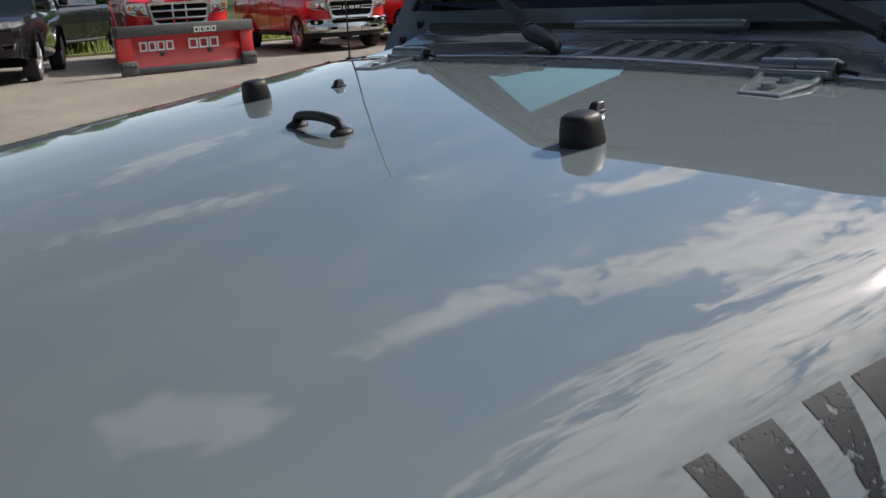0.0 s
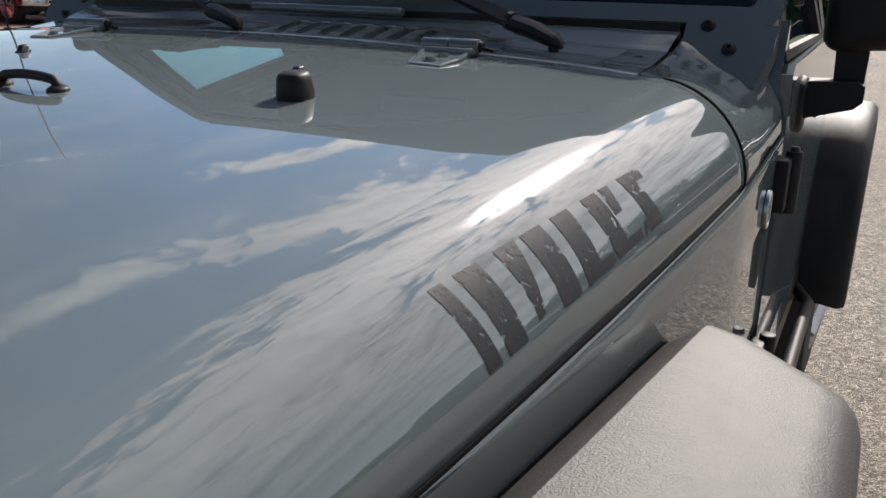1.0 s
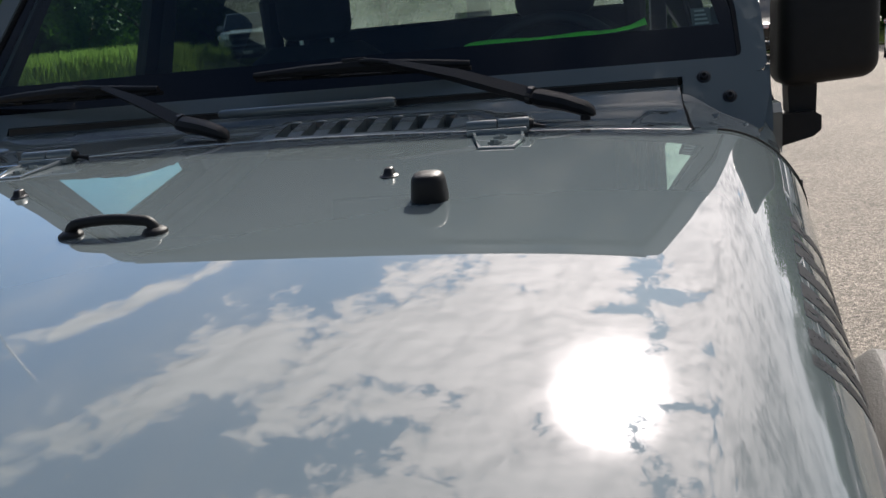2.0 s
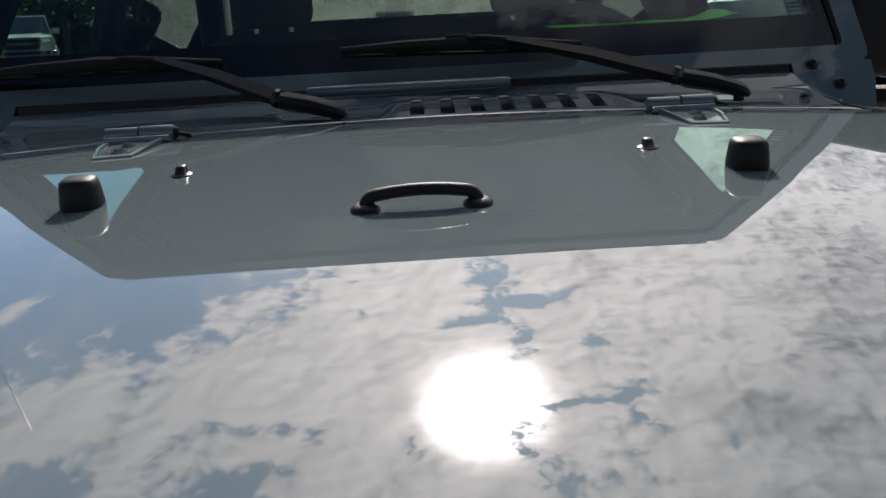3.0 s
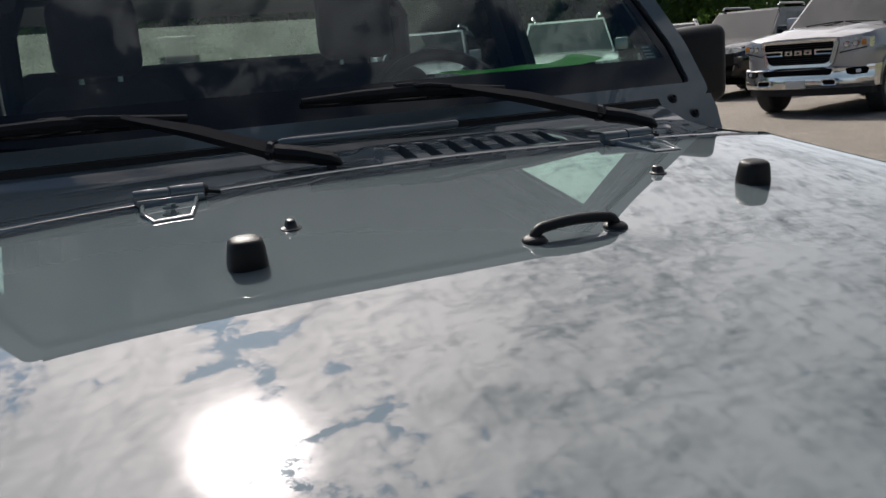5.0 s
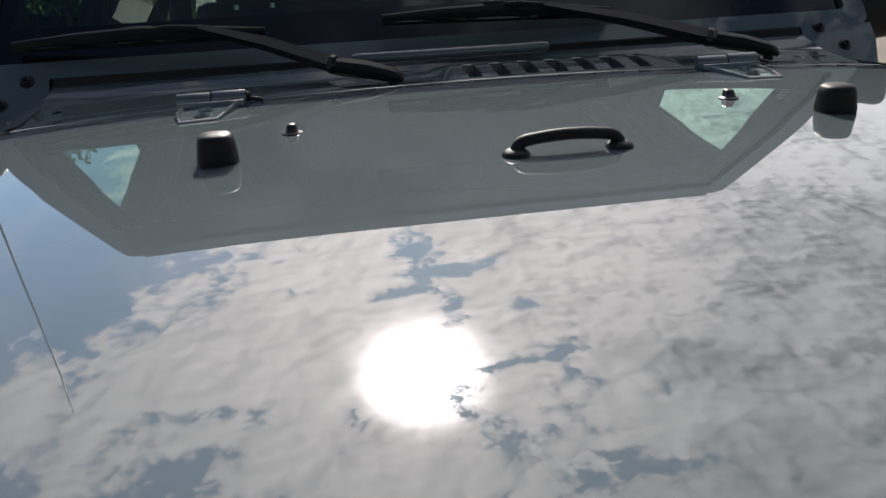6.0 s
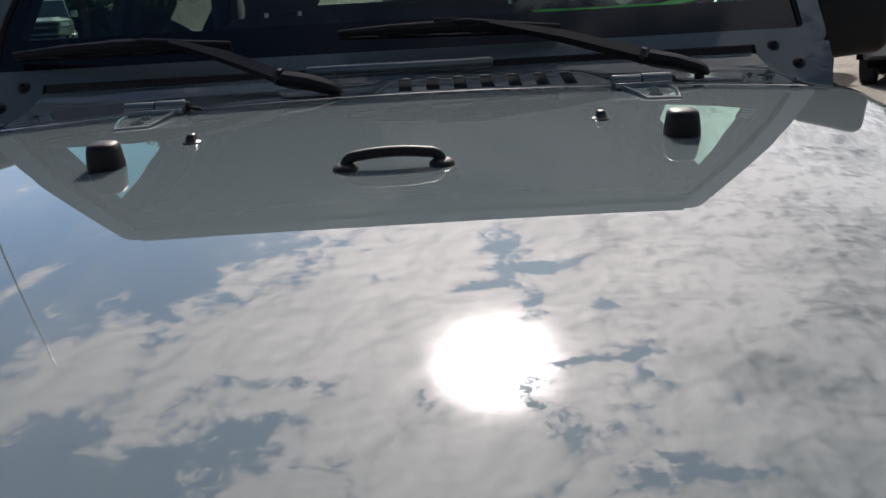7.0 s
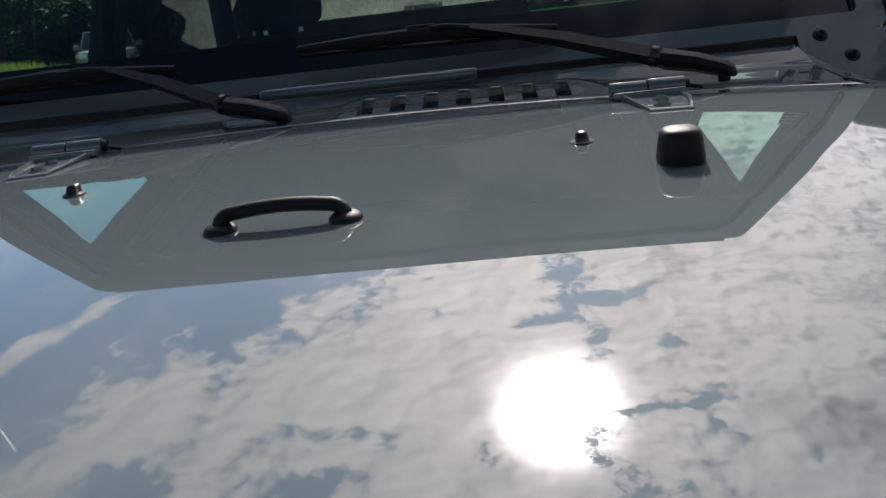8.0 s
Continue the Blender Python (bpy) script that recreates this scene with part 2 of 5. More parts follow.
PAINT = material("grey_blue_paint", (0.099, 0.121, 0.129), 0.5, coat=1.0, vary=0.02, scale=3, coat_wave=0.0015, spec=0.0, coat_ior=1.72)
BLACK_PLASTIC = material("black_plastic", (0.010, 0.010, 0.011), 0.5, spec=0.26, vary=0.2, scale=30, bump=0.2, bump_scale=900)
RUBBER = material("black_rubber", (0.008, 0.008, 0.009), 0.5, spec=0.28, vary=0.25, scale=40, bump=0.1, bump_scale=500)
FLARE = material("grained_grey_plastic", (0.038, 0.035, 0.034), 0.52, vary=0.3, scale=30, bump=0.5, bump_scale=420, spec=0.4)
WIPER = material("wiper_black", (0.007, 0.007, 0.008), 0.55, spec=0.3, vary=0.2, scale=50, bump=0.15, bump_scale=800)
DARK = material("dark_gap", (0.005, 0.005, 0.006), 0.8, spec=0.04)
BOLT = material("black_bolt", (0.02, 0.02, 0.022), 0.35, metal=0.3, vary=0.2, scale=200)
# paler than the body paint, for the added tube that catches the sun's glint
GLINT_LIP = material("glint_lip_paint", (0.20, 0.22, 0.23), 0.28, vary=0.1, scale=40)
CHROME = material("chrome", (0.62, 0.63, 0.64), 0.14, metal=1.0, vary=0.05, scale=9)
STEEL = material("bright_steel", (0.55, 0.55, 0.56), 0.3, metal=1.0, vary=0.1, scale=60)
FRIT = material("black_glass_band", (0.006, 0.007, 0.010), 0.08, vary=0.2, scale=20, spec=0.6)
CLOTH = material("dark_seat_cloth", (0.022, 0.024, 0.027), 0.9, vary=0.2, scale=20, bump=0.4, bump_scale=600)
DASH = material("dash_vinyl", (0.02, 0.022, 0.026), 0.6, vary=0.15, scale=25, bump=0.4, bump_scale=700)
TOP = material("black_hardtop", (0.028, 0.029, 0.031), 0.55, vary=0.15, scale=15, bump=0.5, bump_scale=600)
FILM = worn_film("worn_dark_film", (0.022, 0.024, 0.028))
GREEN_CARD = material("bright_green_card", (0.16, 0.92, 0.08), 0.55, vary=0.06, scale=10)
STICKER = material("smoky_film", (0.05, 0.058, 0.062), 0.5, vary=0.2, scale=60)
WHITE_PAPER = material("white_paper", (0.75, 0.76, 0.76), 0.7, vary=0.05, scale=12)
PRINT = material("print_grey", (0.25, 0.26, 0.27), 0.7)
SCREEN = glass("windscreen_glass", (0.72, 0.90, 0.86))
PANE = glass("side_glass", (0.70, 0.87, 0.75))
DUSTY = glass("dusty_rear_glass", (0.45, 0.52, 0.50), dust=0.16)
TINTED = glass("tinted_glass", (0.25, 0.29, 0.29))


# ---- building helpers ----
def part(name, bm, mat, parent=None, label="", smooth=35.0):
    """Links a bmesh as one mesh object under a thing or a part."""
    bmesh.ops.recalc_face_normals(bm, faces=bm.faces)
    me = bpy.data.meshes.new(name)
    bm.to_mesh(me)
    bm.free()
    for p in me.polygons:
        p.use_smooth = smooth > 0
    if smooth:
        me.set_sharp_from_angle(angle=radians(smooth))
    me.materials.append(mat)
    ob = new(name, me)
    ob.parent = parent
    if label:
        tagged(ob, label)
    return ob


def box(bm, x0, x1, y0, y1, z0, z1, r=0.0, seg=2):
    made = bmesh.ops.create_cube(bm, size=1.0, matrix=Matrix.Translation(((x0 + x1) / 2, (y0 + y1) / 2, (z0 + z1) / 2)) @ Matrix.Diagonal((x1 - x0, y1 - y0, z1 - z0, 1)))
    if r:
        edges = list({e for v in made["verts"] for e in v.link_edges})
        bmesh.ops.bevel(bm, geom=edges, offset=r, segments=seg, profile=0.5, affect="EDGES", clamp_overlap=True)
    return bm


def cyl(bm, a, b, ra, rb=None, seg=16, r=0.0):
    """A cylinder or cone from a to b."""
    a, b = Vector(a), Vector(b)
    m = Matrix.Translation((a + b) / 2) @ (b - a).to_track_quat("Z", "Y").to_matrix().to_4x4()
    made = bmesh.ops.create_cone(bm, cap_ends=True, segments=seg, radius1=ra, radius2=ra if rb is None else rb, depth=(b - a).length, matrix=m)
    if r:
        verts = set(made["verts"])
        edges = [e for e in {e for v in verts for e in v.link_edges} if any(len(f.verts) > 4 for f in e.link_faces)]
        bmesh.ops.bevel(bm, geom=edges, offset=r, segments=2, profile=0.5, affect="EDGES", clamp_overlap=True)
    return bm


def loft(bm, rings, close=True, caps=True):
    """Skins rings of points of equal number."""
    rows = [[bm.verts.new(p) for p in ring] for ring in rings]
    n = len(rows[0])
    for a, b in zip(rows, rows[1:]):
        for i in range(n if close else n - 1):
            bm.faces.new((a[i], a[(i + 1) % n], b[(i + 1) % n], b[i]))
    if caps and close:
        bm.faces.new(rows[0])
        bm.faces.new(rows[-1])
    return bm


def tube(bm, points, r, seg=10, flat=1.0):
    """A round bar along points."""
    pts = [Vector(p) for p in points]
    rings = []
    for i, p in enumerate(pts):
        d = (pts[min(i + 1, len(pts) - 1)] - pts[max(i - 1, 0)]).normalized()
        q = d.to_track_quat("Z", "Y")
        rad = r[i] if isinstance(r, (list, tuple)) else r
        rings.append([p + q @ Vector((math.cos(t) * rad, math.sin(t) * rad * flat, 0)) for t in (2 * math.pi * k / seg for k in range(seg))])
    return loft(bm, rings)


def prism(bm, outline, axis, a, b):
    """An outline in the plane across axis ('x': points are y, z; 'y': x, z; 'z': x, y), drawn out from a to b."""
    def at(p, v):
        return {"x": (v, p[0], p[1]), "y": (p[0], v, p[1]), "z": (p[0], p[1], v)}[axis]
    return loft(bm, [[at(p, a) for p in outline], [at(p, b) for p in outline]])


def quad_slab(bm, corners, thick):
    """A flat four-sided plate with thickness behind its face."""
    c = [Vector(p) for p in corners]
    n = (c[1] - c[0]).cross(c[3] - c[0]).normalized() * thick
    return loft(bm, [c, [p - n for p in c]])


def rounded(bm, r, seg=2):
    bmesh.ops.bevel(bm, geom=[e for e in bm.edges if len(e.link_faces) == 2 and e.calc_face_angle(0) > 0.5], offset=r, segments=seg, profile=0.5, affect="EDGES", clamp_overlap=True)
    return bm


def round_corners(pts, r, seg=4):
    out = []
    n = len(pts)
    for i in range(n):
        p, a, b = Vector(pts[i]), Vector(pts[i - 1]), Vector(pts[(i + 1) % n])
        u, v = (a - p).normalized() * r, (b - p).normalized() * r
        for k in range(seg + 1):
            t = k / seg
            out.append(tuple((p + u) * (1 - t) ** 2 + p * 2 * t * (1 - t) + (p + v) * t * t))
    return out


def thing(name, label, category, group="", place=None):
    ob = new(name)
    ob.empty_display_size = 0.1
    if place is not None:
        ob.matrix_world = place
    return tagged(ob, label, category, group)

# ---- ground ----
def ground_material():
    m = bpy.data.materials.new("worn_asphalt")
    m.use_nodes = True
    n = Net(m.node_tree)
    coord = n.add("ShaderNodeTexCoord").outputs["Object"]
    b = n.add("ShaderNodeBsdfPrincipled")
    stones = n.add("ShaderNodeTexVoronoi")
    stones.inputs["Scale"].default_value = 230.0
    n.link(coord, stones.inputs["Vector"])
    speck = n.ramp(stones.outputs["Color"], [(0.2, (0.075, 0.063, 0.052)), (0.55, (0.18, 0.155, 0.127)), (0.9, (0.42, 0.37, 0.31))])
    grit = n.add("ShaderNodeTexVoronoi")
    grit.inputs["Scale"].default_value = 62.0
    n.link(coord, grit.inputs["Vector"])
    speck = n.mix(1.0, speck, n.ramp(grit.outputs["Color"], [(0.15, 0.62), (0.5, 0.95), (0.9, 1.5)]), "MULTIPLY")
    patches = n.ramp(n.noise(coord, 0.35, 5, 0.6), [(0.35, 0.78), (0.65, 1.12)])
    col = n.mix(1.0, speck, patches, "MULTIPLY")
    stain = n.ramp(n.noise(coord, 1.7, 6, 0.65), [(0.62, 1.0), (0.75, 0.72)])
    n.link(n.mix(1.0, col, stain, "MULTIPLY"), b.inputs["Base Color"])
    b.inputs["Roughness"].default_value = 0.85
    r = n.add("ShaderNodeBump")
    r.inputs["Strength"].default_value, r.inputs["Distance"].default_value = 0.7, 0.006
    n.link(stones.outputs["Distance"], r.inputs["Height"])
    n.link(r.outputs[0], b.inputs["Normal"])
    n.link(b.outputs[0], n.add("ShaderNodeOutputMaterial").inputs[0])
    return m


def ground():
    bm = bmesh.new()
    bmesh.ops.create_grid(bm, x_segments=8, y_segments=8, size=1500)
    tagged(part("ground", bm, ground_material(), smooth=0), "worn tan-grey asphalt of a car lot", "ground", kind="structure")
    turf = material("summer_grass", (0.10, 0.13, 0.04), 0.9, vary=0.45, scale=1.2, tint=(0.21, 0.22, 0.08))
    for name, x0, x1, y0, y1 in (("verge_west", -120, -24.0, -60, 120), ("verge_north", -24.0, 120, 33, 120), ("verge_east", 27, 120, -60, 33)):
        bm = bmesh.new()
        box(bm, x0, x1, y0, y1, -0.05, 0.06)
        tagged(part(name, bm, turf, smooth=0), "strip of long green summer grass", "grass verge", kind="structure")
    grass_bank(turf)


def bank_height(x, y):
    """Rise of the grass bank behind the lot."""
    rise = min(max((y - 22.5) / 3.0, 0.0), 1.0)
    fall = min(max((y - 27.0) / 1.5, 0.0), 1.0)
    edge = min(max((-12.4 + 4.0 * fall - x) / 1.8, 0.0), 1.0)
    ease = [v * v * (3 - 2 * v) for v in (rise, fall, edge)]
    return (1.75 * ease[0] - 0.61 * ease[1]) * ease[2]


def grass_bank(turf):
    bm = bmesh.new()
    rows = []
    for j in range(41):
        y = 18.0 + 34.0 * j / 40
        rows.append([(-60.0 + 57.0 * i / 60, y, 0.062 + bank_height(-60.0 + 57.0 * i / 60, y)) for i in range(61)])
    loft(bm, rows, close=False)
    tagged(part("verge_bank", bm, turf), "grassy bank rising behind the car lot", "grass bank", kind="structure")


def grass_tufts():
    random.seed(5)
    verts, faces = [], []
    for x0, x1, y0, y1, count in ((-28, -24.1, -2, 26, 5000), (-19.5, 30, 33.1, 39, 9000), (-28, -13.0, 23.5, 30, 14000), (-19, -12.8, 24, 28, 4000)):
        for _ in range(count):
            x, y, a = random.uniform(x0, x1), random.uniform(y0, y1), random.uniform(0, 6.28)
            h, w = random.uniform(0.2, 0.55), random.uniform(0.02, 0.05)
            c, s, k = math.cos(a), math.sin(a), len(verts)
            lean, g = random.uniform(-0.15, 0.15), 0.05 + bank_height(x, y)
            verts += [(x - w * c, y - w * s, g), (x + w * c, y + w * s, g), (x + lean, y + lean * s, g + h)]
            faces.append((k, k + 1, k + 2))
    me = bpy.data.meshes.new("grass")
    me.from_pydata(verts, [], faces)
    me.materials.append(leaf_material("grass_blades", (0.19, 0.22, 0.07)))
    tagged(new("grass", me), "tall unmown yellow-green grass at the lot's edge", "grass", kind="stuff")


def leaf_material(name, colour):
    m = bpy.data.materials.new(name)
    m.use_nodes = True
    n = Net(m.node_tree)
    info = n.add("ShaderNodeNewGeometry").outputs["Random Per Island"]
    b = n.add("ShaderNodeBsdfPrincipled")
    n.link(n.ramp(info, [(0.0, tuple(c * 0.55 for c in colour)), (1.0, tuple(c * 1.5 for c in colour))]), b.inputs["Base Color"])
    b.inputs["Roughness"].default_value = 0.6
    t = n.add("ShaderNodeBsdfTranslucent")
    t.inputs[0].default_value = (colour[0] * 1.4, colour[1] * 1.6, colour[2], 1)
    mixer = n.add("ShaderNodeMixShader")
    mixer.inputs[0].default_value = 0.35
    n.link(b.outputs[0], mixer.inputs[1])
    n.link(t.outputs[0], mixer.inputs[2])
    n.link(mixer.outputs[0], n.add("ShaderNodeOutputMaterial").inputs[0])
    return m


BARK = material("bark", (0.10, 0.075, 0.05), 0.9, vary=0.35, scale=6, bump=0.9, bump_scale=25)


def tree(height, spread, seed, leaf):
    random.seed(seed)
    t = thing("tree", "leafy green deciduous tree behind the parked cars", "tree", "trees round the lot")
    bm = bmesh.new()
    tube(bm, [(0, 0, -0.1), (0.1, 0, height * 0.25), (0.05, 0.1, height * 0.55), (0, 0, height * 0.85)], [height * 0.028, height * 0.022, height * 0.014, 0.03], 8)
    tips = []
    for k in range(11):
        a, z = k * 2.4 + random.random(), height * random.uniform(0.22, 0.7)
        out = spread * random.uniform(0.5, 0.95)
        tip = Vector((math.cos(a) * out, math.sin(a) * out, z + height * random.uniform(0.08, 0.22)))
        tube(bm, [(0.05, 0.03, z), (tip.x * 0.5, tip.y * 0.5, (z + tip.z) / 2 + 0.15), tip], [height * 0.012, height * 0.008, 0.02], 6)
        tips.append(tip)
    part("trunk", bm, BARK, t)
    verts, faces = [], []
    cores = [(p, spread * random.uniform(0.3, 0.5)) for p in tips] + [(Vector((random.uniform(-1, 1) * spread * 0.4, random.uniform(-1, 1) * spread * 0.4, height * random.uniform(0.3, 0.9))), spread * random.uniform(0.35, 0.5)) for _ in range(9)]
    for p, r in cores:
        for _ in range(520):
            d = Vector((random.gauss(0, 1), random.gauss(0, 1), random.gauss(0, 0.8))).normalized() * r * random.uniform(0.6, 1.08)
            c = p + d
            s = random.uniform(0.10, 0.22)
            u = Vector((random.gauss(0, 1), random.gauss(0, 1), random.gauss(0, 1))).normalized()
            v = u.orthogonal().normalized()
            k = len(verts)
            verts += [c - u * s, c + v * s * 0.55, c + u * s, c - v * s * 0.55]
            faces.append((k, k + 1, k + 2, k + 3))
    me = bpy.data.meshes.new("crown")
    me.from_pydata(verts, [], faces)
    me.materials.append(leaf)
    new("crown", me).parent = t
    return t


def woods():
    """Thick undergrowth and far woods behind the trees, uneven along the top."""
    random.seed(31)
    verts, faces = [], []
    for ax, ay, bx, by, count in ((-72, -30, -70, 60, 18000), (-70, 53, 70, 55, 44000), (70, 60, 68, -30, 18000)):
        for _ in range(count):
            f = random.random()
            top = 4.2 + 1.6 * noise.noise(Vector((f * 23.0, ax * 0.1, 0.0))) + 1.0 * noise.noise(Vector((f * 90.0, ay * 0.1, 3.0)))
            if ay == 53:
                top += 3.0
            c = Vector((ax + (bx - ax) * f + random.gauss(0, 1.3), ay + (by - ay) * f + random.gauss(0, 1.3), top * random.random() ** 0.8))
            s = random.uniform(0.35, 0.8)
            u = Vector((random.gauss(0, 1), random.gauss(0, 1), random.gauss(0, 1))).normalized()
            v = u.orthogonal().normalized()
            k = len(verts)
            verts += [c - u * s, c + v * s * 0.6, c + u * s, c - v * s * 0.6]
            faces.append((k, k + 1, k + 2, k + 3))
    me = bpy.data.meshes.new("woods")
    me.from_pydata(verts, [], faces)
    me.materials.append(leaf_material("undergrowth_green", (0.05, 0.095, 0.028)))
    tagged(new("woods", me), "dense dark green woods round the lot", "woods", kind="stuff")


# ---- parked cars ----
TYRE = material("tyre_rubber", (0.02, 0.02, 0.021), 0.8, vary=0.3, scale=30, bump=0.3, bump_scale=120)
ALLOY = material("alloy", (0.5, 0.5, 0.52), 0.3, metal=0.9, vary=0.1, scale=20)
RED = material("red_paint", (0.46, 0.012, 0.016), 0.4, spec=0.1, coat=1.0, vary=0.05, scale=2)
SILVER = material("silver_paint", (0.33, 0.33, 0.34), 0.35, metal=0.5, coat=1.0, vary=0.05, scale=2)
BLACK = material("black_paint", (0.006, 0.0065, 0.008), 0.35, spec=0.05, coat=1.0, vary=0.1, scale=2)
WHITE = material("white_paint", (0.72, 0.73, 0.74), 0.4, coat=1.0, vary=0.03, scale=2)
NAVY = material("dark_blue_grey_paint", (0.04, 0.05, 0.065), 0.35, coat=1.0, vary=0.08, scale=2)
LAMP = material("lamp_lens", (0.62, 0.63, 0.65), 0.16, vary=0.45, scale=14, metal=0.6, coat=1.0)
CAR_GLASS = material("car_glass_dark", (0.012, 0.018, 0.019), 0.03, spec=0.5, vary=0.2, scale=2)
PLOW_RED = material("plow_red", (0.48, 0.02, 0.022), 0.45, vary=0.15, scale=4, coat=0.3)
PLOW_GREY = material("plow_steel", (0.06, 0.06, 0.062), 0.55, vary=0.3, scale=8)
YELLOW = material("yellow_marker", (0.75, 0.72, 0.10), 0.6, vary=0.1, scale=20)
AMBER = material("amber_lens", (0.55, 0.20, 0.02), 0.15, vary=0.2, scale=20, coat=0.5)
PLATE = material("number_plate", (0.55, 0.55, 0.52), 0.5, vary=0.2, scale=60)


def section(y, w, z0, z1, tuck=0.06, r=0.09):
    """A rounded cross-section of a car body at y."""
    half = [(w - tuck, z0), (w - 0.01, z0 + 0.18), (w, z0 + (z1 - z0) * 0.55), (w - 0.02, z1 - r), (w - r * 0.55, z1 - r * 0.25), (w - r * 1.6, z1), (w * 0.5, z1 + 0.018)]
    return [(x, y, z) for x, z in half] + [(-x, y, z) for x, z in reversed(half)]


def wheel(parent, x, y, radius, side):
    """Tyre with a rounded shoulder, alloy lip, five broad twin spokes and a hub cap."""
    def turned(profile, seg=32):
        bm = bmesh.new()
        loft(bm, [[(x + o * side, y + math.cos(t) * r, radius + math.sin(t) * r) for t in (2 * math.pi * k / seg for k in range(seg))] for o, r in profile])
        return bm
    w = part("wheel", turned([(-0.14, radius * 0.7), (-0.14, radius * 0.93), (-0.11, radius), (0.08, radius), (0.115, radius * 0.95), (0.125, radius * 0.80), (0.105, radius * 0.69)]), TYRE, parent, smooth=40)
    part("rim", turned([(0.02, radius * 0.60), (0.10, radius * 0.64), (0.120, radius * 0.675), (0.122, radius * 0.70), (0.108, radius * 0.70)]), ALLOY, w, smooth=40)
    part("brake_disc", turned([(0.03, radius * 0.55), (0.045, radius * 0.55), (0.045, radius * 0.1)]), DARK, w, smooth=40)
    bm = bmesh.new()
    for k in range(5):
        for lean in (-0.16, 0.16):
            t = 2 * math.pi * k / 5 + 0.3
            a, b = t + lean * 0.5, t + lean * 1.25
            d0, d1 = Vector((0, math.cos(a), math.sin(a))), Vector((0, math.cos(b), math.sin(b)))
            c = Vector((x + 0.100 * side, y, radius))
            tube(bm, [c + d0 * radius * 0.10, c + d0 * radius * 0.35 + Vector((0.012 * side, 0, 0)), c + d1 * radius * 0.66], [radius * 0.115, radius * 0.10, radius * 0.085], 6, 0.8)
    part("spokes", bm, ALLOY, w)
    part("hub_cap", turned([(0.06, radius * 0.17), (0.125, radius * 0.16), (0.132, radius * 0.10)], 16), PLOW_GREY, w)
    return w


def greenhouse(parent, paint, y0, y1, lean0, lean1, w, z0, z1, posts):
    """The cabin over the belt line: a painted roof and pillars with glass set in. y0 rear, y1 front."""
    top = 0.84 * w
    rear, front = y0 + lean0, y1 - lean1
    bm = bmesh.new()
    rings = []
    for f in (0.0, 1.0):
        ww, a, b, z = w + (top - w) * f, y0 + lean0 * f, y1 - lean1 * f, z0 + (z1 - z0) * f
        rings.append([(-ww, a, z), (ww, a, z), (ww, b, z), (-ww, b, z)])
    loft(bm, rings)
    rounded(bm, 0.05, 3)
    cabin = part("cabin", bm, paint, parent)

    def at(f, g, side):
        """Side glass: f along from rear to front, g up."""
        ww = w + (top - w) * g + 0.004
        return Vector((side * ww, (y0 + lean0 * g) * (1 - f) + (y1 - lean1 * g) * f, z0 + (z1 - z0) * g))
    for side in (-1, 1):
        for f0, f1 in posts:
            bm = bmesh.new()
            quad_slab(bm, [at(f0, 0.06, side), at(f1, 0.06, side), at(f1 - 0.01, 0.86, side), at(f0 + 0.01, 0.86, side)], 0.01 * side)
            part("side_window", bm, CAR_GLASS, cabin)
    for end, lean, name in ((y1, -lean1, "windscreen"), (y0, lean0, "rear_window")):
        out = 0.006 if end == y1 else -0.006
        bm = bmesh.new()
        pts = []
        for g, k in ((0.02, 0.965), (0.93, 0.95)):
            ww = (w + (top - w) * g) * k
            pts.append([(-ww, end + lean * g + out, z0 + (z1 - z0) * g), (ww, end + lean * g + out, z0 + (z1 - z0) * g)])
        quad_slab(bm, [pts[0][0], pts[0][1], pts[1][1], pts[1][0]], 0.006)
        part(name, bm, CAR_GLASS, cabin)
    return cabin


def door_mirror(parent, paint, x, y, z, side):
    bm = bmesh.new()
    box(bm, min(x, x + 0.24 * side), max(x, x + 0.24 * side), y - 0.05, y + 0.06, z, z + 0.2, 0.03)
    part("door_mirror", bm, paint, parent)


def frame_ring(bm, outer, inner, y0, y1):
    """An upright ring between two outlines of (x, z), from y0 to y1, its inner edge set back a little."""
    rings = [[(x, y0, z) for x, z in outer], [(x, y1 - 0.012, z) for x, z in outer], [(x * 0.985, y1, z) for x, z in outer],
             [(x, y1 - 0.004, z) for x, z in inner], [(x, y0, z) for x, z in inner]]
    return loft(bm, rings, caps=False)


